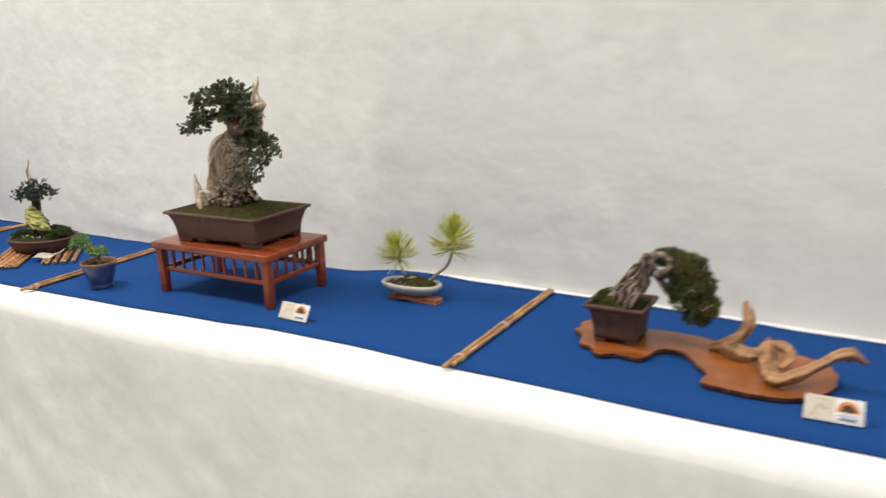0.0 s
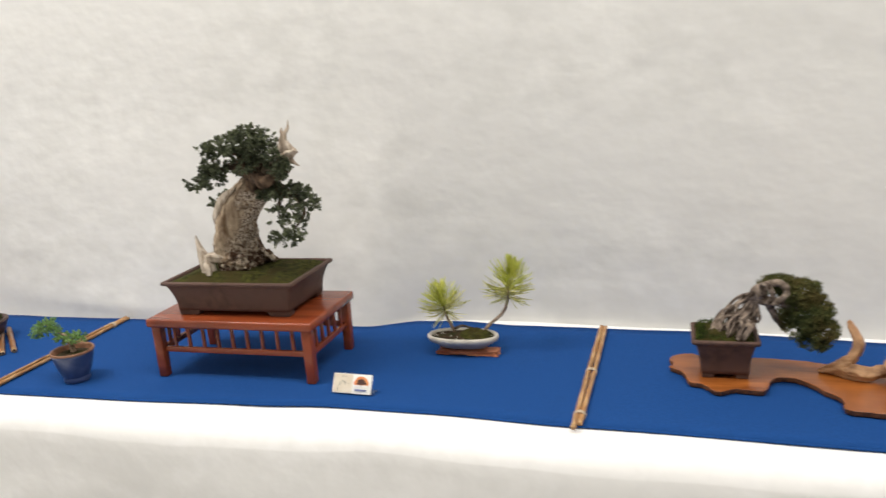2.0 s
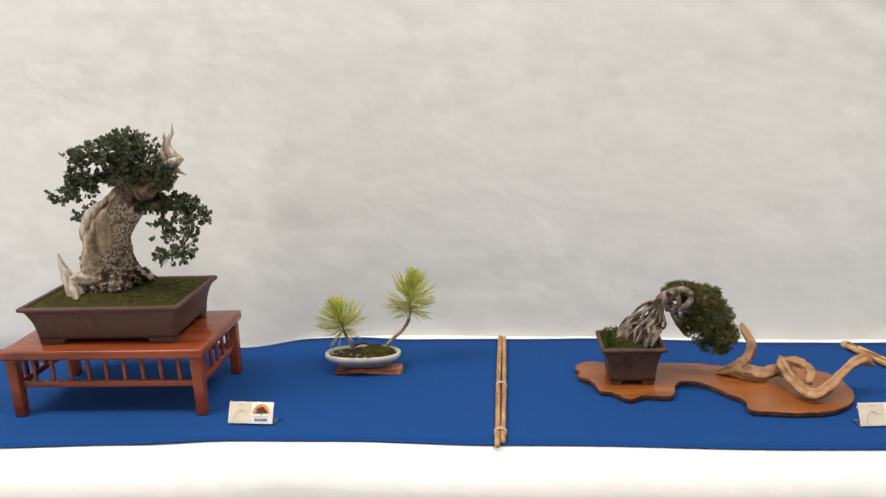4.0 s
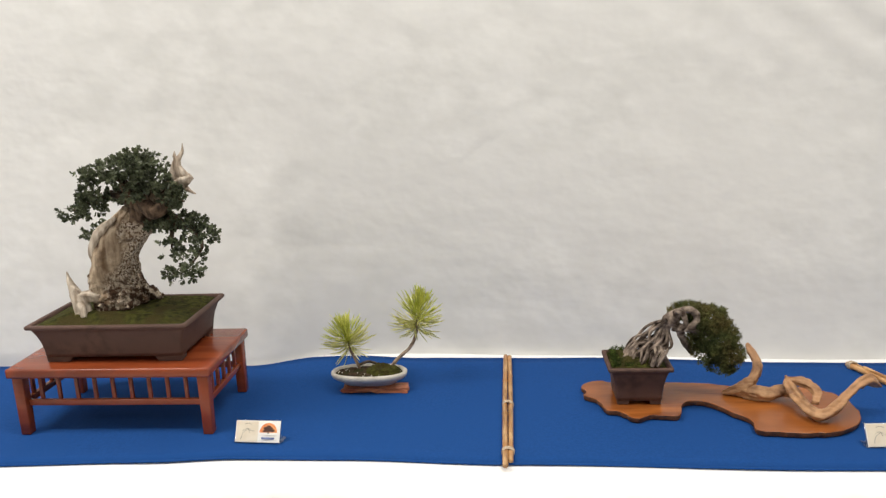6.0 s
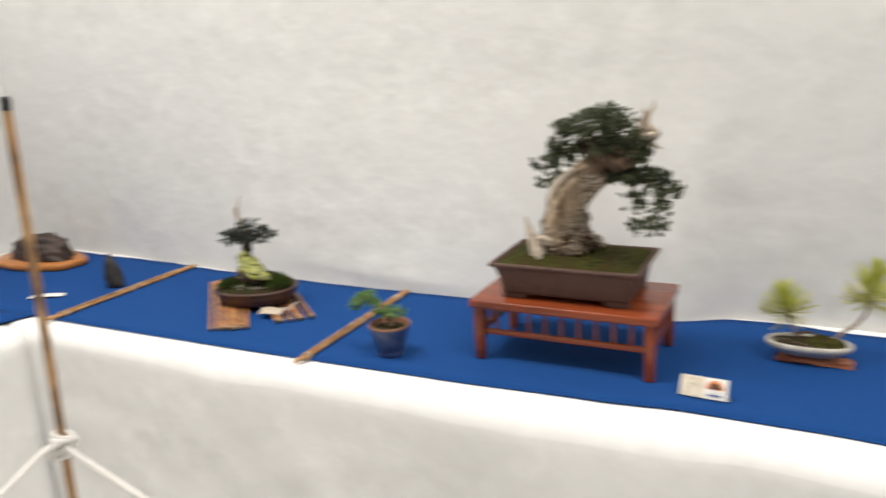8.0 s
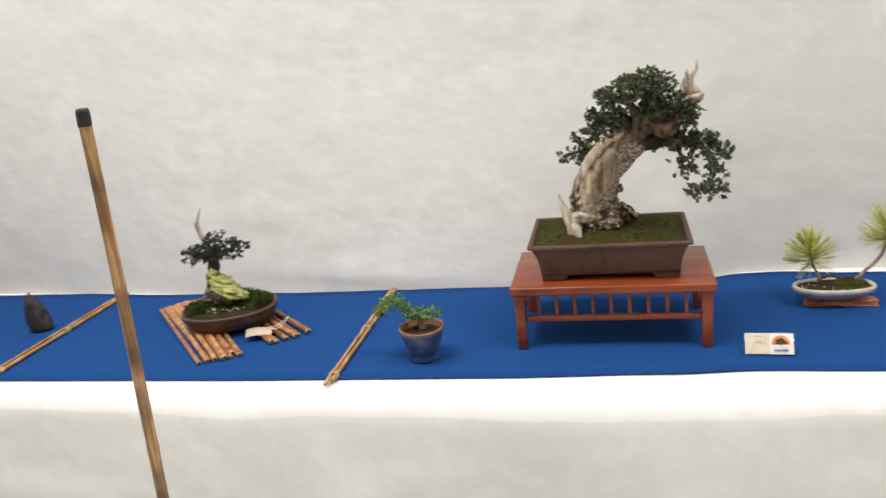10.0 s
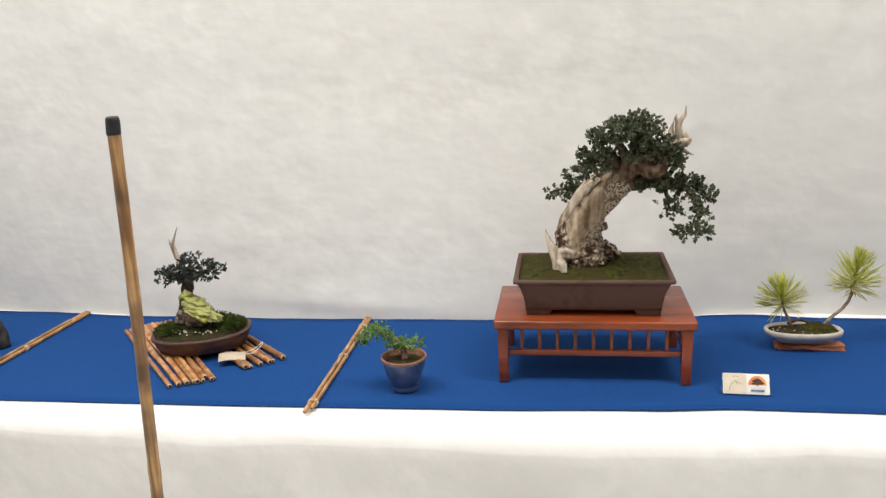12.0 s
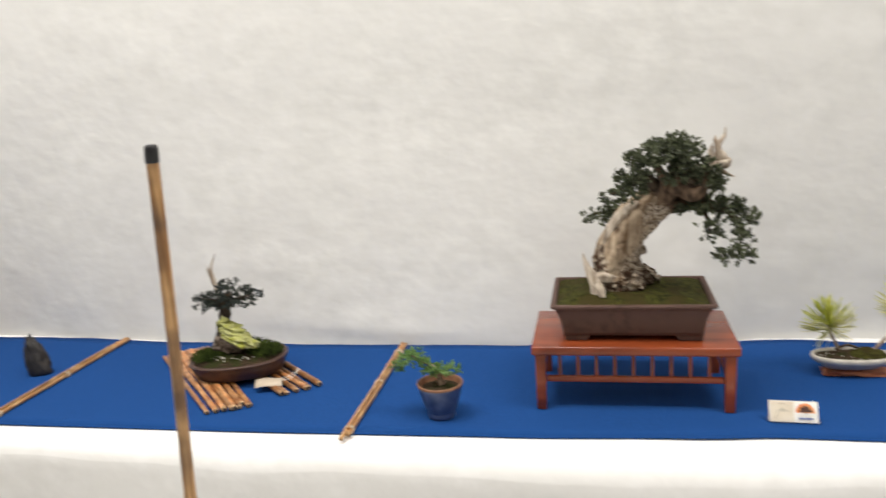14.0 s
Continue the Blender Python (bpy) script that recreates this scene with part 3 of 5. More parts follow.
def cane(bm, length, r, nodes, rnd, bend=0.0):
    """One bamboo cane along +x from 0 to length, with swollen nodes."""
    rows, n = [], max(12, int(length / 0.006))
    for i in range(n + 1):
        x = length * i / n
        k = 1.0
        for c in nodes:
            k += 0.22 * math.exp(-((x - c) / 0.0035) ** 2)
        rows.append((x, bend * math.sin(math.pi * x / length), 0, r * k * (1 + 0.03 * noise.noise(Vector((x * 20, r * 900, 0))))))
    return tube(rows, 9, bm=bm)


def cord_ring(x, r, turns=3, loose=True):
    bm = bmesh.new()
    for t in range(turns):
        rows = [(x + (t - turns / 2) * 0.0024 + 0.001 * math.sin(g), (r + 0.001) * 1.55 * math.cos(g), (r + 0.001) * 1.1 * math.sin(g), 0.0011) for g in np.linspace(0, 2 * math.pi, 19)]
        tube(rows, 5, bm=bm)
    if loose:
        tube([(x, r * 1.4, r, 0.001), (x + 0.003, r * 2.1, r * 1.2, 0.001), (x + 0.007, r * 2.5, r * 0.6, 0.0008)], 5, bm=bm)
    return bm


def ties_only(ob, length, radius, ties):
    for t in ties:
        part("cord", cord_ring(length * t + 0.01, radius * 1.12, 4, False), TWINE, ob, "pale tying twine")


def divider(x0, y0, x1, y1, seed, radius=0.0054, ties=(0.03, 0.4), third=True):
    """Two thin canes side by side, tied with twine, lying on the runner from front to back."""
    rnd = random.Random(seed)
    length = math.hypot(x1 - x0, y1 - y0)
    g = math.degrees(math.atan2(y1 - y0, x1 - x0))
    ob = thing("bamboo_divider", pose(x0, y0, CLOTH + radius, 0, 0, g), "thin tan bamboo canes tied with pale twine on the blue runner", "bamboo divider", "dividers on the runner")
    for k, off in enumerate((-0.9, 0.9)):
        bm = cane(bmesh.new(), length * (1 if k else 0.962), radius * (1 if k else 0.92), [rnd.uniform(0.05, 0.12) * length + j * length * 0.31 for j in range(3)], rnd, 0.002 * rnd.uniform(-1, 1))
        bm.transform(pose(0 if k else length * 0.036, off * radius, 0.0006 * k))
        part("cane", bm, BAMBOO, ob)
    if not third:
        ties_only(ob, length, radius, ties)
        return ob
    bm = cane(bmesh.new(), length * 0.8, radius * 0.7, [length * 0.2, length * 0.6], rnd)
    bm.transform(pose(0.03, 0.0, radius * 1.25))
    part("cane", bm, BAMBOO, ob)
    ties_only(ob, length, radius, ties)
    return ob


divider(-0.564, 1.212, -0.560, 1.676, 1, 0.0046, (0.08, 0.46), False)
divider(-1.737, 1.184, -1.740, 1.652, 2, 0.0043, (0.06, 0.5, 0.86))
divider(-2.480, 1.196, -2.464, 1.676, 3, 0.0046, (0.08, 0.5))
divider(0.215, 1.30, 0.105, 1.615, 4, 0.0050, (0.06, 0.95))
divider(-2.606, 1.132, -3.06, 1.137, 5, 0.0050, (0.03, 0.5))

# bamboo barrier post with a rubber cap and white rope
POST = Vector((-1.687, 0.642, 0))
post = thing("barrier_post", pose(POST.x, POST.y, 0), "aged bamboo barrier post with a black rubber cap", "post")
LEAN = (-0.034, 0.0)
rows = []
for i in range(120):
    z = 1.362 * i / 119
    k = 1.0
    for c in (0.10, 0.33, 0.56, 0.80, 1.02, 1.205, 1.30):
        k += 0.10 * math.exp(-((z - c) / 0.004) ** 2)
    rows.append((LEAN[0] * (1.37 - z) + 0.002 * math.sin(z * 6), LEAN[1] * (1.37 - z), z, 0.0058 * k * (1.10 - 0.10 * z / 1.37)))
part("pole", tube(rows, 16), POLE_BAMBOO, post)
bm = bmesh.new()
tube([(0.0012, 0, 1.3545, 0.0060), (0.0012, 0, 1.356, 0.0064), (0.002, 0, 1.3665, 0.0063), (0.002, 0, 1.3695, 0.0058), (0.002, 0, 1.3707, 0.0046), (0.002, 0, 1.371, 0.002)], 18, bm=bm)
part("cap", bm, RUBBER, post, "black rubber end cap")
bm = loft([(0, 0.11, 0.11, 0), (0.012, 0.11, 0.11, 0), (0.02, 0.10, 0.10, 0), (0.028, 0.02, 0.02, 0), (0.05, 0.016, 0.016, 0)], 8, 2)
bm.transform(pose(LEAN[0] * 1.37, 0, 0))
part("foot", bm, RUBBER, post)
KNOT_Z = 0.918
KX = LEAN[0] * (1.37 - KNOT_Z)
bm = bmesh.new()
for t in range(5):
    tube([((0.0100 + 0.003 * (t % 2)) * math.cos(g), (0.0100 + 0.003 * (t % 2)) * math.sin(g), KNOT_Z - 0.012 + t * 0.0058 + 0.004 * math.sin(g + t), 0.0042) for g in np.linspace(0, 2 * math.pi, 25)], 7, bm=bm)
tube([(-0.012, -0.014, KNOT_Z - 0.02, 0.0045), (0.002, -0.022, KNOT_Z, 0.005), (0.014, -0.016, KNOT_Z + 0.014, 0.0045)], 7, bm=bm)
bm.transform(pose(KX, 0, 0))
part("knot", bm, CORD, post, "white rope knot")


def rope(a, b, sag, label):
    bm = bmesh.new()
    n = 70
    rows = []
    for i in range(n + 1):
        f = i / n
        p = Vector(a).lerp(Vector(b), f)
        rows.append((p.x, p.y, p.z - sag * 4 * f * (1 - f), 0.0042 * (1 + 0.08 * math.sin(i * 5.1))))
    tube(rows, 8, bm=bm)
    ob = part("barrier_rope", bm, CORD)
    return tagged(ob, label, "rope", "barrier ropes")


rope((POST.x + KX + 0.012, POST.y - 0.008, KNOT_Z), (3.44, 0.55, 0.9), 0.42, "white barrier rope tied to the bamboo post before the table")
rope((POST.x + KX - 0.010, POST.y - 0.016, KNOT_Z), (-1.75, -3.84, 0.9), 0.42, "white barrier rope tied to the bamboo post beside the wing")

# ---- label cards ----


def card(x, y, turn, seed):
    """An upright cream card in a clear acrylic holder, with a drawn branch and a printed picture."""
    ob = thing("label_card", pose(x, y, CLOTH, 0, 0, turn), "cream name card with printed tree picture in clear acrylic holder", "card", "label cards")
    tilt = pose(0, 0, 0.0025, -30) @ Matrix.Diagonal((0.97, 1, 0.86, 1))
    w, h = 0.079, 0.041
    bm = box(0, w, -0.0004, 0.0004, 0, h)
    bm.transform(tilt)
    # White body shows as a rim: the acrylic edge's glint put into the colour.
    body = part("card", bm, WHITE_PAPER_AND_GLINT, ob, smooth=False)
    bm = box(-0.0015, w + 0.0015, 0.0008, 0.0023, -0.0012, h + 0.002, 0.0004)
    bm.transform(tilt)
    part("holder_back", bm, ACRYLIC, ob, "clear acrylic")
    part("holder_foot", box(-0.0012, w + 0.002, 0.003, 0.026, 0, 0.0014, 0.0003), ACRYLIC, ob, "clear acrylic")
    f = -0.0007

    def plate(x0, x1, z0, z1, mat, name, d=0.0):
        b = box(x0, x1, f - d - 0.0003, f - d, z0, z1)
        b.transform(tilt)
        part(name, b, mat, body, smooth=False)

    def disc(cx, cz, rx, rz, mat, name, d=0.0, n=24, half=False):
        b = bmesh.new()
        g = [2 * math.pi * k / n for k in range(n)]
        vs = [b.verts.new((cx + rx * math.cos(a), f - d, cz + (max(0, math.sin(a)) if half else math.sin(a)) * rz)) for a in g]
        b.faces.new(vs)
        r = bmesh.ops.extrude_face_region(b, geom=b.faces[:])
        bmesh.ops.translate(b, verts=[v for v in r["geom"] if isinstance(v, bmesh.types.BMVert)], vec=(0, -0.0003, 0))
        b.transform(tilt)
        part(name, b, mat, body, smooth=False)

    plate(0.0012, 0.0400, 0.0012, 0.0396, PAPER, "cream_panel")
    plate(0.0405, 0.0765, 0.0035, 0.0385, WHITE_PAPER_AND_GLINT, "picture")
    disc(0.0585, 0.0185, 0.0155, 0.0185, PRINT_SUN, "picture_sun", 0.0005, half=True)
    for cx, cz, rx, rz in ((0.058, 0.0265, 0.0085, 0.0035), (0.064, 0.0225, 0.006, 0.0028), (0.0535, 0.0215, 0.0055, 0.0022), (0.059, 0.030, 0.004, 0.002)):
        disc(cx, cz, rx, rz, PRINT_TREE, "picture_tree", 0.001)
    plate(0.0575, 0.0597, 0.0155, 0.026, PRINT_TREE, "picture_trunk", 0.0013)
    plate(0.044, 0.073, 0.0135, 0.0162, WHITE_PAPER_AND_GLINT, "picture_band", 0.0015)
    plate(0.047, 0.070, 0.0055, 0.0095, PRINT_BLUE, "picture_pot", 0.0012)
    for pts in (((0.010, 0.006), (0.014, 0.018), (0.024, 0.026)), ((0.012, 0.021), (0.020, 0.026), (0.029, 0.021), (0.034, 0.022)), ((0.022, 0.026), (0.025, 0.018)), ((0.016, 0.034), (0.022, 0.0355), (0.028, 0.034))):
        b = bmesh.new()
        tube([(p[0], f, p[1], 0.00045) for p in spline(pts, 9)], 4, bm=b)
        b.transform(tilt)
        part("drawn_line", b, INK, body)
    return ob


card(-1.018, 1.297, -3, 1)
card(-0.009, 1.276, 2, 2)

# ---- bonsai on the red stand ----
SX0, SX1, SY0, SY1, SZ = -1.4185, -1.0600, 1.322, 1.532, 0.9235
stand = thing("bonsai_stand", pose((SX0 + SX1) / 2, (SY0 + SY1) / 2, CLOTH), "red-brown varnished wooden bonsai stand with slim spindles on blue runner", "stand")
hx, hy, hz = (SX1 - SX0) / 2, (SY1 - SY0) / 2, SZ - CLOTH
part("tabletop", box(-hx, hx, -hy, hy, hz - 0.017, hz, 0.0040), ROSEWOOD, stand)
LEG = 0.0195
for sx in (-1, 1):
    for sy in (-1, 1):
        bm = box(-LEG / 2, LEG / 2, -LEG / 2, LEG / 2, 0, hz - 0.0172, 0.0018)
        for v in bm.verts:
            k = 1 - 0.12 * (1 - v.co.z / hz)
            v.co.x *= k
            v.co.y *= k
        bm.transform(pose(sx * (hx - LEG / 2 - 0.006), sy * (hy - LEG / 2 - 0.006), 0))
        part("leg", bm, ROSEWOOD, stand)
RAIL = 0.0515
inner_x, inner_y = hx - LEG - 0.0062, hy - LEG - 0.0062
for sy in (-1, 1):
    y = sy * (hy - LEG / 2 - 0.006)
    part("rail", box(-inner_x, inner_x, y - sy * 0.003 - 0.0042, y - sy * 0.003 + 0.0042, RAIL, RAIL + 0.0105, 0.0012), ROSEWOOD, stand)
    for k in range(9):
        x = -inner_x + 2 * inner_x * (k + 0.75) / 9.5
        part("spindle", box(x - 0.0031, x + 0.0031, y - sy * 0.003 - 0.0028, y - sy * 0.003 + 0.0028, RAIL + 0.0112, hz - 0.0172, 0.0008), ROSEWOOD, stand)
for sx in (-1, 1):
    x = sx * (hx - LEG / 2 - 0.006)
    part("rail", box(x - 0.0045, x + 0.0045, -inner_y, inner_y, RAIL, RAIL + 0.011, 0.0012), ROSEWOOD, stand)
    for k in range(5):
        y = -inner_y + 2 * inner_y * (k + 0.75) / 5.5
        part("spindle", box(x - 0.003, x + 0.003, y - 0.0036, y + 0.0036, RAIL + 0.0112, hz - 0.0172, 0.0008), ROSEWOOD, stand)


def footed_pot(ob, hx, hy, h, corner, taper, mat, wall=0.009, foot=0.010, rim=0.007):
    """A rectangular clay pot with a lipped rim, flared walls and four corner feet; z from 0."""
    bx, by = hx * taper, hy * (1 - (1 - taper) * hx / hy * 0.9) if hy < hx else hy * taper
    levels = [(foot, bx, by, corner)]
    for k in range(1, 9):
        f = k / 8
        g = f ** 2.6
        levels.append((foot + (h - foot - rim) * f, bx + (hx - 0.006 - bx) * (0.30 * f + 0.70 * g), by + (hy - 0.006 - by) * (0.30 * f + 0.70 * g), corner))
    levels += [(h - rim + 0.0006, hx - 0.001, hy - 0.001, corner), (h - rim + 0.002, hx, hy, corner), (h - 0.0015, hx, hy, corner), (h, hx - 0.0015, hy - 0.0015, corner),
               (h, hx - wall + 0.001, hy - wall + 0.001, corner), (h - 0.002, hx - wall, hy - wall, corner), (h - 0.014, hx - wall - 0.003, hy - wall - 0.003, corner)]
    part("pot", loft(levels, 6), mat, ob)
    fl = min(bx, by) * 0.62
    for sx in (-1, 1):
        for sy in (-1, 1):
            b = box(0, fl, 0, fl * 0.5, 0, foot + 0.001, 0.0015)
            for v in b.verts:
                if v.co.z < foot * 0.5:
                    v.co.x = fl * 0.02 + v.co.x * 0.86
            b.transform(Matrix.Translation((sx * (bx - 0.0012), sy * (by - 0.0012), 0)) @ Matrix.Diagonal((-sx, -sy, 1, 1)))
            part("foot", b, mat, ob)


PX, PY = (-1.382 - 1.097) / 2, (1.336 + 1.528) / 2
bonsai = thing("bonsai_tree", pose(PX, PY, SZ + 0.0005), "old bonsai with pale pitted trunk in brown rectangular pot", "bonsai")
footed_pot(bonsai, 0.143, 0.096, 0.071, 0.005, 0.855, POT_BROWN)
part("moss", mound(0.1345, 0.0875, 0.0655, 0.017, 0.004, seed=3, rough=0.007, freq=30, rings=40, n=26), MOSS, bonsai, "green and brown moss")


def local(p):
    return (p[0] - PX, p[1] - PY, p[2] - SZ - 0.0005)


# trunk with a pitted side, bleached crooks
def branch_of(bm, pts, n, seg=10, rough=0.15, freq=60, flutes=0, flute=0.0, flat=1.0, first=None):
    return tube([tuple(q) for q in spline([(*local(p[:3]), p[3]) for p in pts], n)], seg, rough, freq, bm, flutes, flute, True, flat, first)


TRUNK_LINE = [(-1.254, 1.438, 0.990, 0.049, 0.96), (-1.256, 1.438, 1.012, 0.049, 0.94), (-1.261, 1.438, 1.036, 0.050, 0.86), (-1.261, 1.438, 1.064, 0.050, 0.78), (-1.253, 1.433, 1.092, 0.048, 0.74), (-1.242, 1.430, 1.114, 0.047, 0.73),
              (-1.227, 1.429, 1.133, 0.045, 0.75), (-1.207, 1.428, 1.152, 0.043, 0.76), (-1.183, 1.426, 1.170, 0.039, 0.78), (-1.160, 1.416, 1.186, 0.032, 0.80), (-1.136, 1.402, 1.202, 0.023, 0.85), (-1.114, 1.390, 1.220, 0.015, 0.9)]
bm = tube([tuple(q) for q in spline([(*local(p[:3]), p[3], p[4]) for p in TRUNK_LINE], 190)], 96, 0.10, 38, None, 5, 0.045, True, 1.0, (0, 1, 0))
for a, b, r in (((-1.232, 1.420, 1.034), (-1.200, 1.428, 1.010), 0.010), ((-1.236, 1.402, 1.034), (-1.220, 1.398, 1.006), 0.010), ((-1.222, 1.45, 1.03), (-1.186, 1.452, 1.010), 0.010), ((-1.258, 1.402, 1.034), (-1.248, 1.394, 1.006), 0.010),
                ((-1.232, 1.432, 1.066), (-1.212, 1.438, 1.072), 0.009), ((-1.290, 1.430, 1.045), (-1.303, 1.430, 1.064), 0.011), ((-1.276, 1.400, 1.050), (-1.270, 1.392, 1.040), 0.010)):
    branch_of(bm, [(*a, r), ((a[0] + b[0]) / 2, (a[1] + b[1]) / 2, (a[2] + b[2]) / 2, r * 1.05), (*b, r * 0.6)], 24, 24, 0.55, 120)
bm.normal_update()
for v in bm.verts:
    h = v.co.z
    side = v.co.x - 0.32 * h + 0.055 + 0.03 * noise.noise(v.co * 22)
    k = min(1.0, max(0.12, side / 0.05 + 0.35)) * (1.0 if h < 0.16 else max(0.15, 1 - (h - 0.16) / 0.06))
    if h < 0.135:
        k = max(k, min(1.0, (0.135 - h) / 0.03))
    pits = noise.noise(v.co * 240)
    v.co += v.normal * (k * (0.0016 * noise.noise(v.co * 75) + 0.0013 * noise.noise(v.co * 210) - (0.0036 if pits > 0.26 else 0)) + 0.0022 * noise.noise(Vector((v.co.x * 60 - v.co.z * 22, v.co.y * 60, v.co.z * 9))))
part("trunk", bm, TRUNK, bonsai, "pale tan bark pitted with dark holes")
# smooth bleached strip with a long hollow on the outer bend
bm = bmesh.new()
branch_of(bm, [(-1.286, 1.418, 1.084, 0.002), (-1.281, 1.408, 1.104, 0.006), (-1.270, 1.403, 1.126, 0.008), (-1.252, 1.400, 1.148, 0.008), (-1.226, 1.400, 1.168, 0.003)], 60, 14, 0.09, 40, 3, 0.22)
part("deadwood", bm, DEADWOOD, bonsai, "bleached deadwood")
bm = bmesh.new()
branch_of(bm, [(-1.122, 1.396, 1.212, 0.016), (-1.104, 1.386, 1.224, 0.0115), (-1.090, 1.380, 1.232, 0.0098), (-1.080, 1.378, 1.236, 0.0078), (-1.075, 1.377, 1.238, 0.003)], 30, 16, 0.34, 90, 4, 0.2)
branch_of(bm, [(-1.084, 1.379, 1.234, 0.0085), (-1.090, 1.378, 1.244, 0.0080), (-1.096, 1.378, 1.255, 0.0056), (-1.096, 1.378, 1.265, 0.0046), (-1.090, 1.378, 1.274, 0.0032), (-1.086, 1.378, 1.281, 0.0022), (-1.085, 1.378, 1.294, 0.0005)], 40, 12, 0.26, 80, 3, 0.32)
branch_of(bm, [(-1.095, 1.378, 1.260, 0.0050), (-1.101, 1.379, 1.272, 0.0030), (-1.100, 1.379, 1.281, 0.0006)], 14, 8, 0.3, 110)
branch_of(bm, [(-1.104, 1.385, 1.226, 0.008), (-1.108, 1.383, 1.248, 0.0055), (-1.104, 1.382, 1.268, 0.0008)], 18, 9, 0.3, 110)
branch_of(bm, [(-1.096, 1.382, 1.224, 0.007), (-1.082, 1.378, 1.215, 0.0034), (-1.070, 1.374, 1.210, 0.001)], 14, 8, 0.3, 110)
part("deadwood", bm, DEADWOOD, bonsai, "bleached deadwood")
bm = bmesh.new()
branch_of(bm, [(-1.324, 1.394, 1.077, 0.0008), (-1.321, 1.392, 1.064, 0.0034), (-1.316, 1.390, 1.050, 0.0062), (-1.309, 1.387, 1.036, 0.0092), (-1.301, 1.385, 1.022, 0.0112), (-1.299, 1.384, 1.002, 0.0125)], 44, 22, 0.16, 60, 4, 0.16)
branch_of(bm, [(-1.306, 1.387, 1.030, 0.008), (-1.292, 1.389, 1.033, 0.0095), (-1.274, 1.395, 1.030, 0.0095), (-1.258, 1.405, 1.026, 0.008)], 30, 18, 0.2, 60, 4, 0.18)
branch_of(bm, [(-1.300, 1.380, 1.022, 0.007), (-1.292, 1.374, 1.012, 0.0065), (-1.290, 1.371, 1.000, 0.005)], 16, 12, 0.25, 90, 3, 0.2)
part("deadwood", bm, DEADWOOD, bonsai, "bleached deadwood")
# twisted brown wood where the crown leaves the trunk
for pts in ([(-1.190, 1.400, 1.166, 0.015), (-1.180, 1.386, 1.188, 0.011), (-1.184, 1.376, 1.210, 0.008), (-1.194, 1.370, 1.228, 0.005)],
            [(-1.176, 1.392, 1.176, 0.016), (-1.158, 1.372, 1.194, 0.0125), (-1.142, 1.362, 1.184, 0.011), (-1.127, 1.364, 1.190, 0.0105), (-1.116, 1.378, 1.208, 0.009), (-1.110, 1.384, 1.222, 0.009)],
            [(-1.172, 1.388, 1.182, 0.012), (-1.160, 1.374, 1.202, 0.009), (-1.162, 1.368, 1.220, 0.006), (-1.170, 1.366, 1.236, 0.003)],
            [(-1.172, 1.400, 1.160, 0.014), (-1.148, 1.390, 1.164, 0.011), (-1.120, 1.380, 1.160, 0.008), (-1.094, 1.372, 1.156, 0.005)]):
    part("branch", branch_of(bmesh.new(), pts, 34, 18, 0.28, 60, 4, 0.14), BROWNWOOD, bonsai, "twisted brown bare wood")
BOUGHS = ([(-1.190, 1.41, 1.185, 0.012), (-1.212, 1.385, 1.212, 0.007), (-1.235, 1.365, 1.205, 0.005), (-1.275, 1.348, 1.190, 0.0015)],
          [(-1.180, 1.40, 1.200, 0.011), (-1.196, 1.385, 1.232, 0.006), (-1.222, 1.362, 1.246, 0.003), (-1.240, 1.342, 1.248, 0.001)],
          [(-1.165, 1.40, 1.200, 0.011), (-1.170, 1.39, 1.235, 0.006), (-1.178, 1.384, 1.262, 0.002)],
          [(-1.15, 1.40, 1.175, 0.011), (-1.115, 1.385, 1.166, 0.008), (-1.078, 1.368, 1.150, 0.005), (-1.060, 1.352, 1.126, 0.003), (-1.070, 1.320, 1.100, 0.0012)],
          [(-1.12, 1.384, 1.160, 0.005), (-1.114, 1.362, 1.140, 0.003), (-1.112, 1.352, 1.122, 0.001)],
          [(-1.20, 1.44, 1.165, 0.010), (-1.25, 1.458, 1.148, 0.005), (-1.318, 1.47, 1.130, 0.0012)],
          [(-1.13, 1.40, 1.205, 0.009), (-1.112, 1.376, 1.206, 0.005), (-1.085, 1.360, 1.200, 0.0015)])
for pts in BOUGHS:
    part("branch", branch_of(bmesh.new(), pts, 18, 9, 0.25, 90), DARKBARK, bonsai, "dark brown branch")
rnd = random.Random(11)
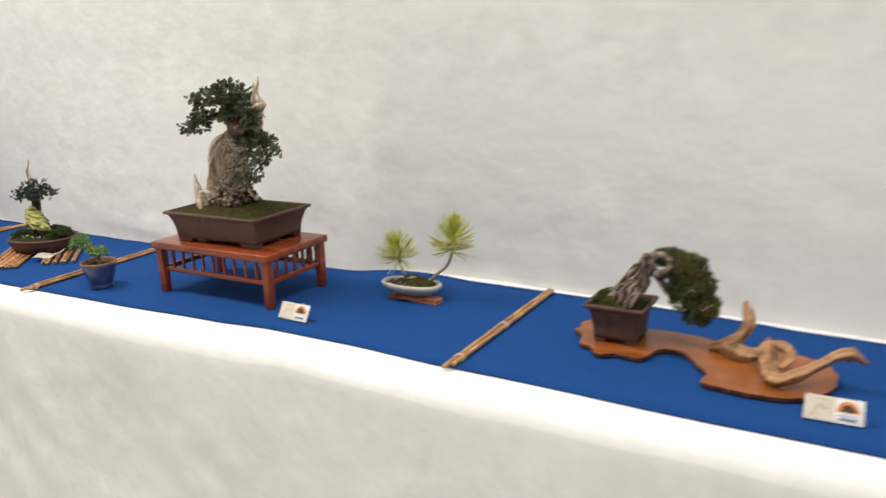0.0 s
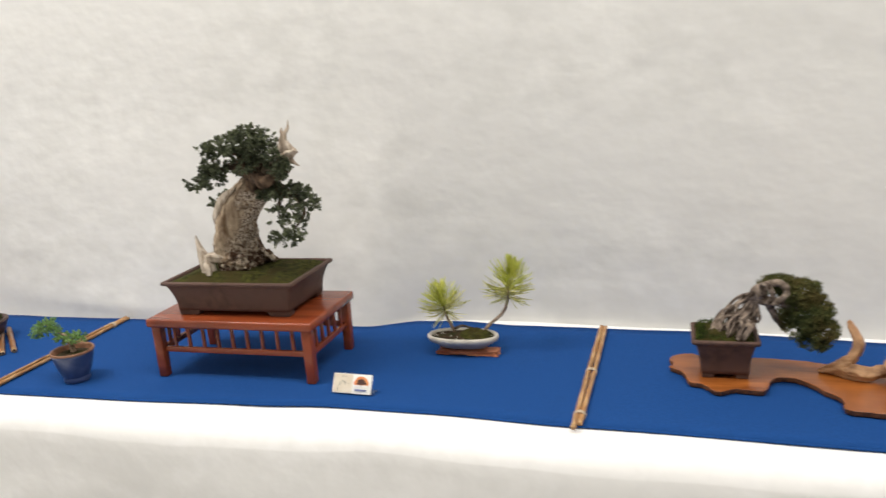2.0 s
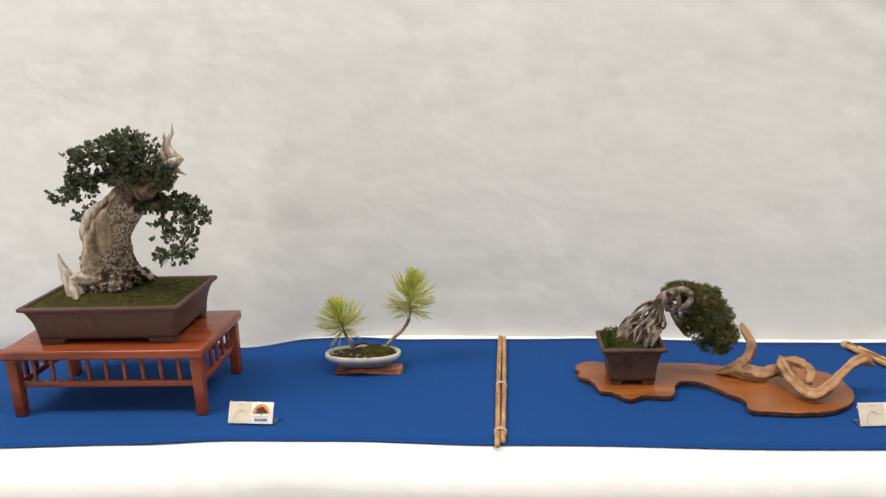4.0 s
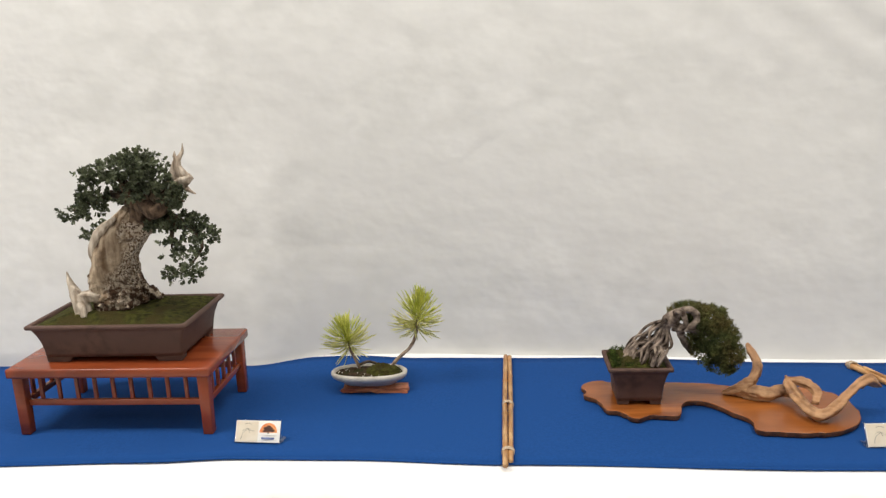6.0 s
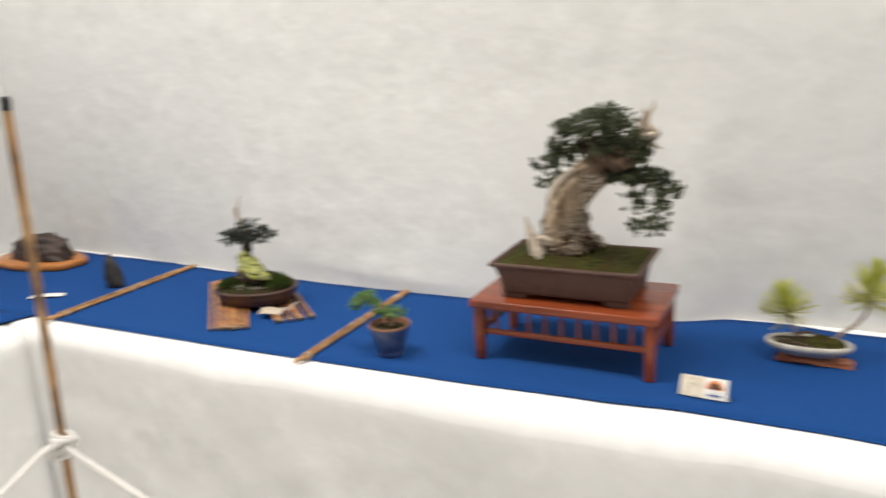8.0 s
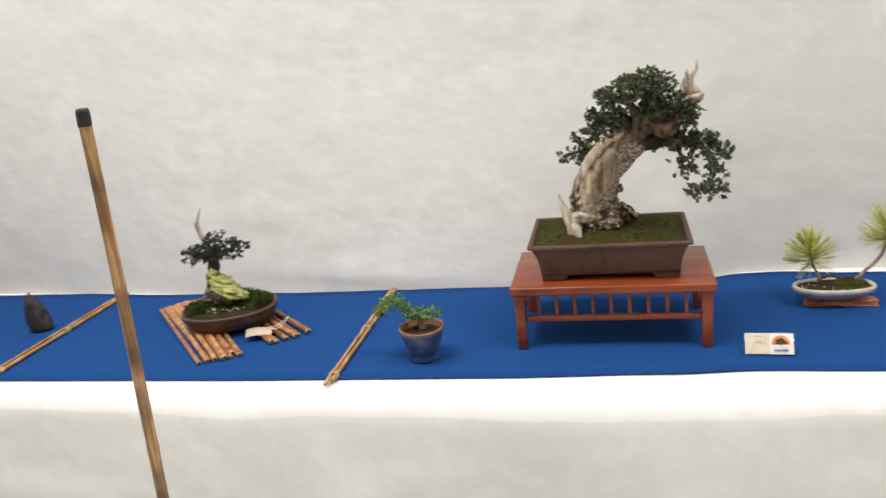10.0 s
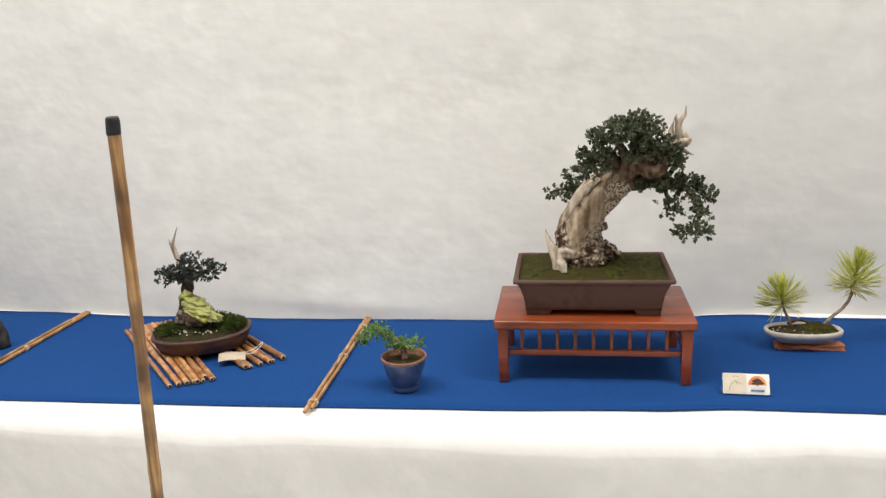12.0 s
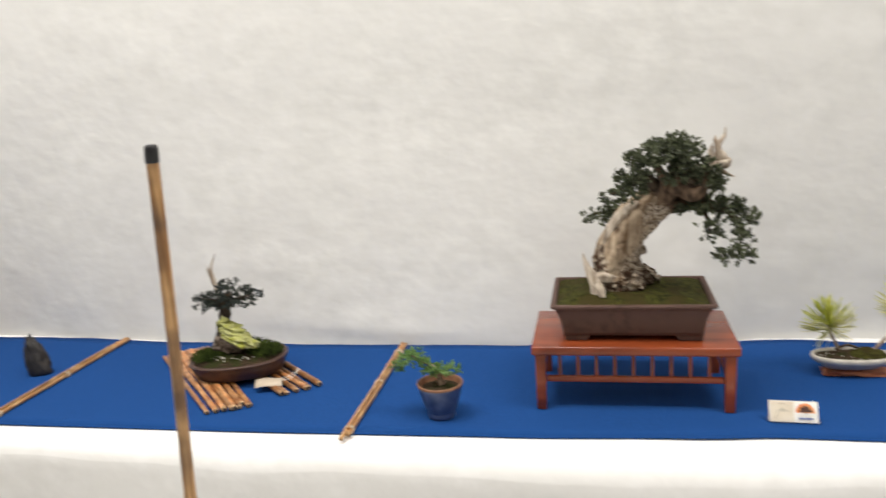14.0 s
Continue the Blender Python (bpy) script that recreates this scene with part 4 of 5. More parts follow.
CROWN = (((-1.168, 1.368, 1.257), (0.046, 0.040, 0.026), 170), ((-1.204, 1.362, 1.255), (0.030, 0.032, 0.017), 66), ((-1.146, 1.376, 1.240), (0.030, 0.032, 0.022), 70), ((-1.238, 1.342, 1.247), (0.013, 0.014, 0.011), 20), ((-1.226, 1.350, 1.241), (0.016, 0.012, 0.008), 16),
         ((-1.246, 1.350, 1.197), (0.030, 0.022, 0.016), 66), ((-1.272, 1.344, 1.187), (0.015, 0.014, 0.010), 22), ((-1.228, 1.358, 1.214), (0.014, 0.014, 0.010), 16),
         ((-1.168, 1.352, 1.216), (0.024, 0.014, 0.009), 34), ((-1.116, 1.374, 1.226), (0.020, 0.022, 0.017), 46), ((-1.106, 1.364, 1.203), (0.024, 0.018, 0.010), 44),
         ((-1.092, 1.358, 1.202), (0.016, 0.014, 0.008), 22), ((-1.116, 1.380, 1.164), (0.034, 0.022, 0.013), 66), ((-1.150, 1.378, 1.153), (0.014, 0.014, 0.007), 16), ((-1.076, 1.372, 1.160), (0.021, 0.020, 0.012), 38),
         ((-1.058, 1.356, 1.138), (0.024, 0.022, 0.019), 48), ((-1.094, 1.360, 1.136), (0.022, 0.016, 0.011), 20), ((-1.115, 1.354, 1.122), (0.017, 0.014, 0.014), 26), ((-1.066, 1.328, 1.114), (0.022, 0.016, 0.010), 20), ((-1.078, 1.308, 1.092), (0.031, 0.017, 0.012), 46),
         ((-1.252, 1.358, 1.214), (0.018, 0.018, 0.010), 26), ((-1.210, 1.412, 1.206), (0.030, 0.018, 0.014), 44), ((-1.297, 1.462, 1.129), (0.026, 0.020, 0.012), 46), ((-1.262, 1.456, 1.144), (0.022, 0.018, 0.010), 30))
for c, r, k in CROWN:
    bm = bmesh.new()
    sprigs(bm, local(c), [q * 1.05 for q in r], int(k * 1.75), rnd, gap=0.14)
    part("foliage", bm, LEAF, bonsai, "small dark green leaves", smooth=False)

# ---- two pines in an oval cream pot ----
LP = Vector((-0.826, 1.520, CLOTH))
rnd = random.Random(17)
pine = thing("pine_bonsai", pose(-0.826, 1.520, CLOTH), "two young pines in a cream oval pot on a reddish plank", "bonsai")
plank = thing("wood_plank", pose(-0.815, 1.526, CLOTH), "rough reddish wooden plank lying on the blue runner", "plank")
bm = box(-0.062, 0.063, -0.025, 0.004, 0, 0.0095)
bmesh.ops.subdivide_edges(bm, edges=bm.edges[:], cuts=15, use_grid_fill=True)
for v in bm.verts:
    v.co += Vector((0.008 * noise.noise(Vector((v.co.y * 60, v.co.z * 130, 1))), 0.007 * noise.noise(Vector((v.co.x * 45, v.co.z * 110, 2))) + 0.004 * noise.noise(Vector((v.co.x * 130, v.co.z * 200, 5))), 0.0022 * noise.noise(v.co * 70) - 0.001 if v.co.z > 0.002 else 0))
part("board", bm, PLANK, plank)
PZ = 0.0112
levels = [(PZ, 0.046, 0.014, 0), (PZ + 0.002, 0.049, 0.017, 0), (PZ + 0.008, 0.056, 0.023, 0), (PZ + 0.013, 0.0655, 0.031, 0), (PZ + 0.017, 0.0715, 0.0365, 0), (PZ + 0.022, 0.0735, 0.0382, 0), (PZ + 0.0262, 0.0730, 0.0376, 0), (PZ + 0.0282, 0.0705, 0.0352, 0), (PZ + 0.0275, 0.0675, 0.0325, 0), (PZ + 0.024, 0.0658, 0.0308, 0), (PZ + 0.014, 0.061, 0.027, 0)]
part("pot", loft(levels, 10, 2.25), CREAM_GLAZE, pine, "cream glazed oval pot")
part("soil", mound(0.0665, 0.0305, PZ + 0.023, 0.006, 0, 2.25, seed=5, rough=0.005, freq=60, rings=20), SOIL, pine, "dark soil")
bm = bmesh.new()
for _ in range(34):
    g, k = rnd.uniform(0, 6.28), rnd.uniform(0.3, 1) ** 0.5
    add(bm, lump((0.062 * k * math.cos(g), 0.028 * k * math.sin(g), PZ + 0.0305 - 0.004 * k), (0.0016, 0.0015, 0.0012), rnd.random() * 50, 0.3, 1.5, 1))
part("grit", bm, CREAM_GLAZE, pine, "pale grit")
bm = mound(0.038, 0.026, 0, 0.014, 0, 2, seed=8, rough=0.007, freq=60, rings=16, n=9)
bm.transform(pose(0.026, -0.002, PZ + 0.024))
part("moss", bm, MOSS, pine, "green moss")


def plocal(p):
    return tuple(Vector(p[:3]) - LP) + (p[3],)


bm = tube([tuple(q) for q in spline([plocal(p) for p in ((-0.846, 1.53, 0.838, 0.0032), (-0.852, 1.53, 0.855, 0.003), (-0.862, 1.532, 0.875, 0.0026), (-0.866, 1.533, 0.893, 0.002))], 16)], 8, 0.2, 150)
part("trunk", bm, PINE_BARK, pine)
bm = tube([tuple(q) for q in spline([plocal(p) for p in ((-0.786, 1.533, 0.838, 0.0038), (-0.772, 1.535, 0.856, 0.0034), (-0.748, 1.54, 0.876, 0.0032), (-0.736, 1.542, 0.900, 0.003), (-0.731, 1.543, 0.930, 0.0024), (-0.728, 1.543, 0.945, 0.002))], 24)], 8, 0.2, 150)
part("trunk", bm, PINE_BARK, pine)
bm = tube([tuple(q) for q in spline([plocal(p) for p in ((-0.852, 1.535, 0.842, 0.003), (-0.83, 1.537, 0.850, 0.0028), (-0.808, 1.54, 0.842, 0.002))], 10)], 7, 0.2, 150)
part("trunk", bm, DARKBARK, pine)


def needles(bm, base, top, tiers, rnd):
    """Curved needles round a shoot; each tier gives its stretch of the shoot, its spread from the axis, length, number and lift of the tips."""
    a, b = Vector(base), Vector(top)
    axis = (b - a).normalized()
    u = axis.orthogonal().normalized()
    w = axis.cross(u)
    for low, high, near, far, length, count, lift in tiers:
        for k in range(count):
            p = a.lerp(b, rnd.uniform(low, high))
            g = 2.39996 * k + rnd.gauss(0, 0.25)
            spread = radians(rnd.uniform(near, far))
            out = u * math.cos(g) + w * math.sin(g)
            way = axis * math.cos(spread) + out * math.sin(spread)
            n = length * rnd.uniform(0.82, 1.08)
            mid = p + way * n * 0.55
            tip = p + way * n + Vector((rnd.gauss(0, 0.03), rnd.gauss(0, 0.03), lift + rnd.gauss(0, 0.04))) * n
            side = way.cross(Vector((0.3, 0.2, 1))).normalized()
            up = way.cross(side).normalized()
            rows = []
            for q, r in ((p, 0.0006), (mid, 0.00095), (mid.lerp(tip, 0.75), 0.0008), (tip, 0.0002)):
                rows.append([bm.verts.new(q + side * r * math.cos(h) + up * r * math.sin(h)) for h in (0, 2.094, 4.189)])
            for x, y in zip(rows, rows[1:]):
                for e in range(3):
                    bm.faces.new((x[e], x[(e + 1) % 3], y[(e + 1) % 3], y[e]))


rnd = random.Random(21)
LOW_PINE = (((0.0, 0.55, 62, 98, 0.054, 66, 0.14), (0.0, 0.2, 118, 150, 0.046, 14, 0.02)), ((0.3, 0.75, 34, 70, 0.052, 50, 0.10), (0.7, 1.0, 3, 36, 0.047, 64, 0.0)))
TALL_PINE = (((0.0, 0.5, 66, 100, 0.055, 84, 0.08), (0.0, 0.2, 98, 124, 0.048, 18, 0.06)), ((0.3, 0.8, 34, 70, 0.052, 62, 0.10), (0.7, 1.0, 3, 38, 0.047, 84, 0.0)))
for base, top, (old, young) in (((-0.863, 1.532, 0.882), (-0.869, 1.533, 0.906), LOW_PINE), ((-0.735, 1.542, 0.912), (-0.727, 1.543, 0.956), TALL_PINE)):
    for tiers, mat, label in ((old, NEEDLE, "straw-green older needles"), (young, NEEDLE_TOP, "bright green new needles")):
        bm = bmesh.new()
        needles(bm, Vector(base) - LP, Vector(top) - LP, tiers, rnd)
        part("needles", bm, mat, pine, label, smooth=True)

# ---- juniper over roots, driftwood, on one wooden slab ----
slab = thing("wood_slab", pose(-0.20, 1.42, CLOTH), "orange-brown varnished wooden slab with a wavy edge on the runner", "wood slab")
EDGE = ((-0.424, 1.505), (-0.418, 1.474), (-0.424, 1.462), (-0.400, 1.436), (-0.392, 1.400), (-0.370, 1.392), (-0.347, 1.364), (-0.318, 1.378), (-0.284, 1.374), (-0.270, 1.380), (-0.258, 1.420), (-0.240, 1.435), (-0.210, 1.424), (-0.182, 1.386), (-0.160, 1.356), (-0.163, 1.322), (-0.120, 1.312), (-0.060, 1.310),
        (-0.022, 1.322), (0.012, 1.352), (0.026, 1.398), (0.020, 1.450), (-0.010, 1.482), (-0.05, 1.495), (-0.12, 1.490), (-0.19, 1.510), (-0.26, 1.518), (-0.34, 1.514), (-0.395, 1.528))
n = len(EDGE)
loop = []
for i in range(n):
    a, b, c, d = (Vector(EDGE[(i + k) % n]) for k in (-1, 0, 1, 2))
    for f in (0, 0.2, 0.4, 0.6, 0.8):
        p = 0.5 * (2 * b + (c - a) * f + (2 * a - 5 * b + 4 * c - d) * f * f + (3 * b - a - 3 * c + d) * f ** 3)
        w = 0.003 * noise.noise(Vector((p.x * 50, p.y * 50, 3))) + 0.002 * noise.noise(Vector((p.x * 120, p.y * 120, 5)))
        loop.append((p.x + 0.20 + w, p.y - 1.42 + w))


def slab_ring(bm, z, inset):
    m = len(loop)
    out = []
    for i, (x, y) in enumerate(loop):
        t = Vector((loop[(i + 1) % m][0] - loop[i - 1][0], loop[(i + 1) % m][1] - loop[i - 1][1])).normalized()
        out.append(bm.verts.new((x - t.y * inset, y + t.x * inset, z)))
    return out


THICK = 0.0105
bm = bmesh.new()
rings = [slab_ring(bm, z, i) for z, i in ((0, 0.003), (0.003, 0.001), (THICK - 0.0012, 0.0), (THICK, 0.0008))]
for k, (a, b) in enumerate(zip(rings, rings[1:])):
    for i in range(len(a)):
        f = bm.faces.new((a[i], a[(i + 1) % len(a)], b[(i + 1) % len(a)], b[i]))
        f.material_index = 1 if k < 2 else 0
bm.faces.new(rings[0][::-1])
bm.faces.new(rings[-1])
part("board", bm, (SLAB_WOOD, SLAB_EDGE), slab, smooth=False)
ON_SLAB = CLOTH + THICK + 0.0003

JX, JY = -0.333, 1.452
juniper = thing("juniper_bonsai", pose(JX, JY, ON_SLAB), "juniper bonsai with bare twisted roots in a square brown pot", "bonsai")
footed_pot(juniper, 0.0555, 0.050, 0.072, 0.004, 0.71, POT_BROWN, wall=0.007, foot=0.008, rim=0.0075)
part("moss", mound(0.048, 0.0425, 0.066, 0.013, 0.003, seed=9, rough=0.008, freq=50, rings=18, n=10), MOSS, juniper, "green moss")


def jl(p):
    return (p[0] - JX, p[1] - JY, p[2] - ON_SLAB, p[3])


rnd = random.Random(5)
# a lattice of thin bare roots that climb from the pot and meet under the crown
for k in range(30):
    f = (k * 0.618) % 1
    x0, y0 = -0.356 + 0.050 * f + rnd.uniform(-0.006, 0.006), 1.462 - 0.046 * f + rnd.uniform(-0.012, 0.012)
    swap = (f + rnd.uniform(-0.45, 0.45))
    swap = min(max(swap, 0), 1)
    low = (x0 + 0.010 + rnd.uniform(-0.004, 0.006), y0 + rnd.uniform(-0.006, 0.006), 0.906 + rnd.uniform(-0.006, 0.008), 0.0024)
    mid = (-0.324 + 0.042 * swap + rnd.uniform(-0.005, 0.005), 1.446 - 0.018 * swap + rnd.uniform(-0.012, 0.012), 0.938 - 0.020 * swap + rnd.uniform(-0.004, 0.004), 0.0026)
    high = (-0.300 + 0.018 * swap, 1.438 + rnd.uniform(-0.012, 0.008), 0.955 - 0.012 * swap + rnd.uniform(-0.004, 0.004), 0.0030)
    end = (-0.276 + rnd.uniform(-0.006, 0.006), 1.425 + rnd.uniform(-0.010, 0.010), 0.962 + rnd.uniform(-0.010, 0.012), 0.0042)
    bm = tube([tuple(q) for q in spline([jl((x0, y0, 0.884, 0.0026)), jl(low), jl(mid), jl(high), jl(end)], 26)], 8, 0.3, 150)
    part("root", bm, ROOT, juniper)
bm = bmesh.new()
for pts in ([(-0.290, 1.434, 0.952, 0.008), (-0.287, 1.424, 0.968, 0.0072), (-0.272, 1.418, 0.979, 0.0062), (-0.254, 1.416, 0.984, 0.0065), (-0.242, 1.416, 0.976, 0.006), (-0.240, 1.416, 0.964, 0.006), (-0.250, 1.416, 0.953, 0.0065), (-0.266, 1.418, 0.950, 0.007), (-0.278, 1.424, 0.952, 0.007)],
            [(-0.280, 1.402, 0.986, 0.0034), (-0.272, 1.396, 0.986, 0.0044), (-0.265, 1.394, 0.976, 0.0042), (-0.264, 1.395, 0.964, 0.0042), (-0.268, 1.400, 0.955, 0.005)],
            [(-0.282, 1.42, 0.960, 0.007), (-0.276, 1.41, 0.972, 0.006), (-0.279, 1.404, 0.984, 0.0045)],
            [(-0.268, 1.424, 0.952, 0.008), (-0.260, 1.44, 0.932, 0.0065), (-0.249, 1.448, 0.910, 0.0055), (-0.236, 1.452, 0.890, 0.003)],
            [(-0.256, 1.42, 0.952, 0.006), (-0.236, 1.424, 0.942, 0.005), (-0.215, 1.428, 0.934, 0.003)]):
    tube([tuple(q) for q in spline([jl(p) for p in pts], 34)], 10, 0.30, 150, bm)
part("trunk", bm, ROOT, juniper, "grey twisted trunk")


def tuft(bm, c, rnd, length):
    """A small spray of scale-leaved shoots."""
    for _ in range(7):
        d = Vector((rnd.gauss(0, 1), rnd.gauss(0, 1), rnd.gauss(0.25, 0.9))).normalized()
        leaf(bm, c, d, Vector((rnd.gauss(0, 1), rnd.gauss(0, 1), rnd.gauss(0, 1))), length * rnd.uniform(0.6, 1.2), 0.0013)


for c, r, k, length in (((-0.246, 1.446, 0.972), (0.036, 0.028, 0.016), 700, 0.0064), ((-0.214, 1.434, 0.958), (0.036, 0.036, 0.026), 1300, 0.0064), ((-0.201, 1.430, 0.928), (0.036, 0.040, 0.034), 1700, 0.0064), ((-0.181, 1.424, 0.900), (0.024, 0.034, 0.034), 1000, 0.0064), ((-0.234, 1.444, 0.922), (0.016, 0.020, 0.026), 320, 0.0058), ((-0.214, 1.432, 0.896), (0.028, 0.028, 0.018), 420, 0.0058), ((-0.192, 1.428, 0.876), (0.028, 0.026, 0.011), 300, 0.0058)):
    bm = bmesh.new()
    cc = Vector(jl((*c, 0))[:3])
    for _ in range(k):
        d = Vector((rnd.gauss(0, 1), rnd.gauss(0, 1), rnd.gauss(0, 1))).normalized()
        f = 0.45 + 0.58 * rnd.random() ** 0.6
        p = cc + Vector((d.x * r[0], d.y * r[1], d.z * r[2])) * f
        if noise.noise(p * 70) < (-0.22 if c[2] > 0.9 else -0.05):
            continue
        tuft(bm, p, rnd, length)
    part("foliage", bm, JUNIPER, juniper, "dense dull green foliage", smooth=False)
bm = bmesh.new()
for _ in range(240):
    x, y = rnd.uniform(-0.378, -0.330), rnd.uniform(1.420, 1.492)
    p = Vector(jl((x, y, 0.880 + 0.004 * rnd.random() + 0.006 * (y - 1.42) / 0.07, 0))[:3])
    tuft(bm, p, rnd, 0.0070)
part("ground_cover", bm, COVER, juniper, "low green ground cover", smooth=False)

wood = thing("driftwood", pose(-0.06, 1.42, ON_SLAB), "twisted tan driftwood root lying on the orange wooden slab", "driftwood")


def dl(p):
    return (p[0] + 0.06, p[1] - 1.42, p[2] - ON_SLAB, *p[3:])


bm = bmesh.new()
STICK = (([(-0.126, 1.504, 0.894, 0.0010, 0.8), (-0.126, 1.499, 0.886, 0.0062, 0.8), (-0.120, 1.485, 0.874, 0.0098, 0.7), (-0.117, 1.472, 0.862, 0.0102, 0.7), (-0.121, 1.463, 0.851, 0.0098, 0.75), (-0.133, 1.455, 0.837, 0.0105, 0.85), (-0.146, 1.452, 0.827, 0.0118, 0.85), (-0.160, 1.454, 0.820, 0.010, 0.8), (-0.180, 1.460, 0.814, 0.003, 0.8)], 44),
         ([(-0.156, 1.454, 0.823, 0.010, 0.8), (-0.131, 1.438, 0.823, 0.0125, 0.7), (-0.108, 1.433, 0.823, 0.0115, 0.65), (-0.084, 1.436, 0.826, 0.0105, 0.7), (-0.066, 1.424, 0.827, 0.007, 0.8)], 34))
FORK = (([(-0.082, 1.434, 0.856, 0.002, 0.6), (-0.078, 1.426, 0.846, 0.012, 0.55), (-0.074, 1.405, 0.836, 0.0150, 0.55), (-0.068, 1.372, 0.827, 0.0145, 0.65), (-0.056, 1.346, 0.823, 0.0125, 0.8), (-0.032, 1.355, 0.829, 0.0110, 0.85), (0.000, 1.380, 0.843, 0.0092, 0.85), (0.020, 1.391, 0.856, 0.0100, 0.8), (0.039, 1.399, 0.862, 0.0120, 0.75), (0.053, 1.403, 0.854, 0.008, 0.7), (0.066, 1.406, 0.846, 0.002, 0.7)], 70),
        ([(-0.080, 1.430, 0.852, 0.004, 0.5), (-0.060, 1.423, 0.850, 0.0085, 0.5), (-0.045, 1.412, 0.845, 0.0085, 0.5), (-0.042, 1.396, 0.839, 0.0080, 0.5), (-0.052, 1.376, 0.831, 0.007, 0.6)], 30),
        ([(0.036, 1.399, 0.864, 0.008, 0.7), (0.044, 1.412, 0.854, 0.006, 0.6), (0.036, 1.408, 0.842, 0.0015, 0.6)], 12))
for pts, n in STICK + FORK:
    tube([tuple(q) for q in spline([dl(p) for p in pts], n * 2)], 44, 0.16, 24, bm, 4, 0.17)
bm.normal_update()
for v in bm.verts:
    v.co += v.normal * (0.0012 * noise.noise(v.co * 130) - 0.0022 * max(0, noise.noise(Vector((v.co.x * 25, v.co.y * 120, v.co.z * 120))) - 0.15) * 3)
for v in bm.verts:
    v.co.z = max(v.co.z, 0.0)
part("root", bm, DRIFT, wood)

# ---- olive with a yellow rock in an oval pot, on canes ----
OX, OY = -2.056, 1.462
rnd = random.Random(31)


def cane_mat(name_seed, ends, label):
    rnd = random.Random(name_seed)
    ob = thing("cane_mat", pose(0, 0, CLOTH), label, "cane mat", "cane mats under the pot")
    for x0, y0, x1, y1 in ends:
        r = rnd.uniform(0.0042, 0.0062)
        length = math.hypot(x1 - x0, y1 - y0)
        g = math.degrees(math.atan2(y1 - y0, x1 - x0))
        bm = cane(bmesh.new(), length, r, [length * f for f in (rnd.uniform(0.1, 0.25), rnd.uniform(0.55, 0.75), 0.9)], rnd)
        bm.transform(pose(x0, y0, r, 0, 0, g))
        c = part("cane", bm, REED, ob)
        b = loft([(0, r * 0.98, r * 0.98, 0), (0.0012, r * 0.96, r * 0.96, 0)], 3, 2)
        b.transform(pose(x0, y0, r, 0, 0, g) @ pose(length - 0.0008, 0, 0, 0, 90, 0))
        part("cut_end", b, CUT_END, c, "pale cut end")
        # Dark disc on the solid end: the bore's shade put into colour.
        b = loft([(0, r * 0.5, r * 0.5, 0), (0.0010, r * 0.5, r * 0.5, 0)], 3, 2)
        b.transform(pose(x0, y0, r, 0, 0, g) @ pose(length - 0.0001, 0, 0, 0, 90, 0))
        part("hollow", b, BORE_SHADE, c, "dark disc painted as the shaded hollow end")
    return ob


ends = []
for k in range(11):
    f = k / 10
    ends.append((-2.292 + 0.075 * f, 1.555 + 0.065 * f, -2.034 + 0.068 * f + rnd.uniform(-0.006, 0.006), 1.274 + 0.034 * f + 0.018 * (k % 2) * rnd.random()))
cane_mat(1, ends, "fan of reddish brown canes lying under the oval pot")
ends = []
for k in range(6):
    f = k / 5
    ends.append((-2.066 + 0.06 * f, 1.494 + 0.05 * f, -1.922 + 0.056 * f + rnd.uniform(-0.006, 0.006), 1.362 + 0.048 * f + rnd.uniform(-0.004, 0.004)))
cane_mat(2, ends, "short reddish brown canes under the oval pot")

OZ = CLOTH + 0.0122
olive = thing("olive_bonsai", pose(OX, OY, OZ, 0, -1.2, 14), "small dark-leaved bonsai with yellow rock in a brown oval pot", "bonsai")
levels = [(0, 0.088, 0.060, 0), (0.003, 0.092, 0.064, 0), (0.006, 0.092, 0.064, 0), (0.0075, 0.094, 0.066, 0), (0.018, 0.098, 0.071, 0), (0.026, 0.101, 0.074, 0), (0.029, 0.101, 0.074, 0), (0.030, 0.104, 0.077, 0), (0.0345, 0.104, 0.077, 0), (0.036, 0.1025, 0.0755, 0), (0.036, 0.096, 0.070, 0), (0.033, 0.094, 0.068, 0), (0.022, 0.088, 0.062, 0)]
part("pot", loft(levels, 12, 2.3), POT_DARK, olive)
part("soil", mound(0.0945, 0.0685, 0.031, 0.013, 0, 2.3, seed=12, rough=0.006, freq=45, rings=20, n=12), SOIL, olive, "dark soil with pale grit")
INV = pose(OX, OY, OZ, 0, -1.2, 14).inverted()


def ol(p):
    q = INV @ Vector(p[:3])
    return (q.x, q.y, q.z) + tuple(p[3:])


bm = bmesh.new()
for c, r, k in (((-2.114, 1.446, 0.852), (0.040, 0.040, 0.013), 800), ((-2.000, 1.472, 0.856), (0.040, 0.042, 0.014), 850), ((-2.06, 1.508, 0.856), (0.06, 0.03, 0.012), 500), ((-2.058, 1.432, 0.850), (0.035, 0.022, 0.005), 120)):
    for _ in range(k):
        d = Vector((rnd.gauss(0, 1), rnd.gauss(0, 1), abs(rnd.gauss(0, 1)))).normalized()
        p = Vector(c) + Vector((d.x * r[0], d.y * r[1], d.z * r[2])) * (0.3 + 0.7 * rnd.random())
        tuft(bm, Vector(ol(p)), rnd, 0.006)
part("moss", bm, COVER, olive, "mossy green ground cover", smooth=False)
bm = bmesh.new()
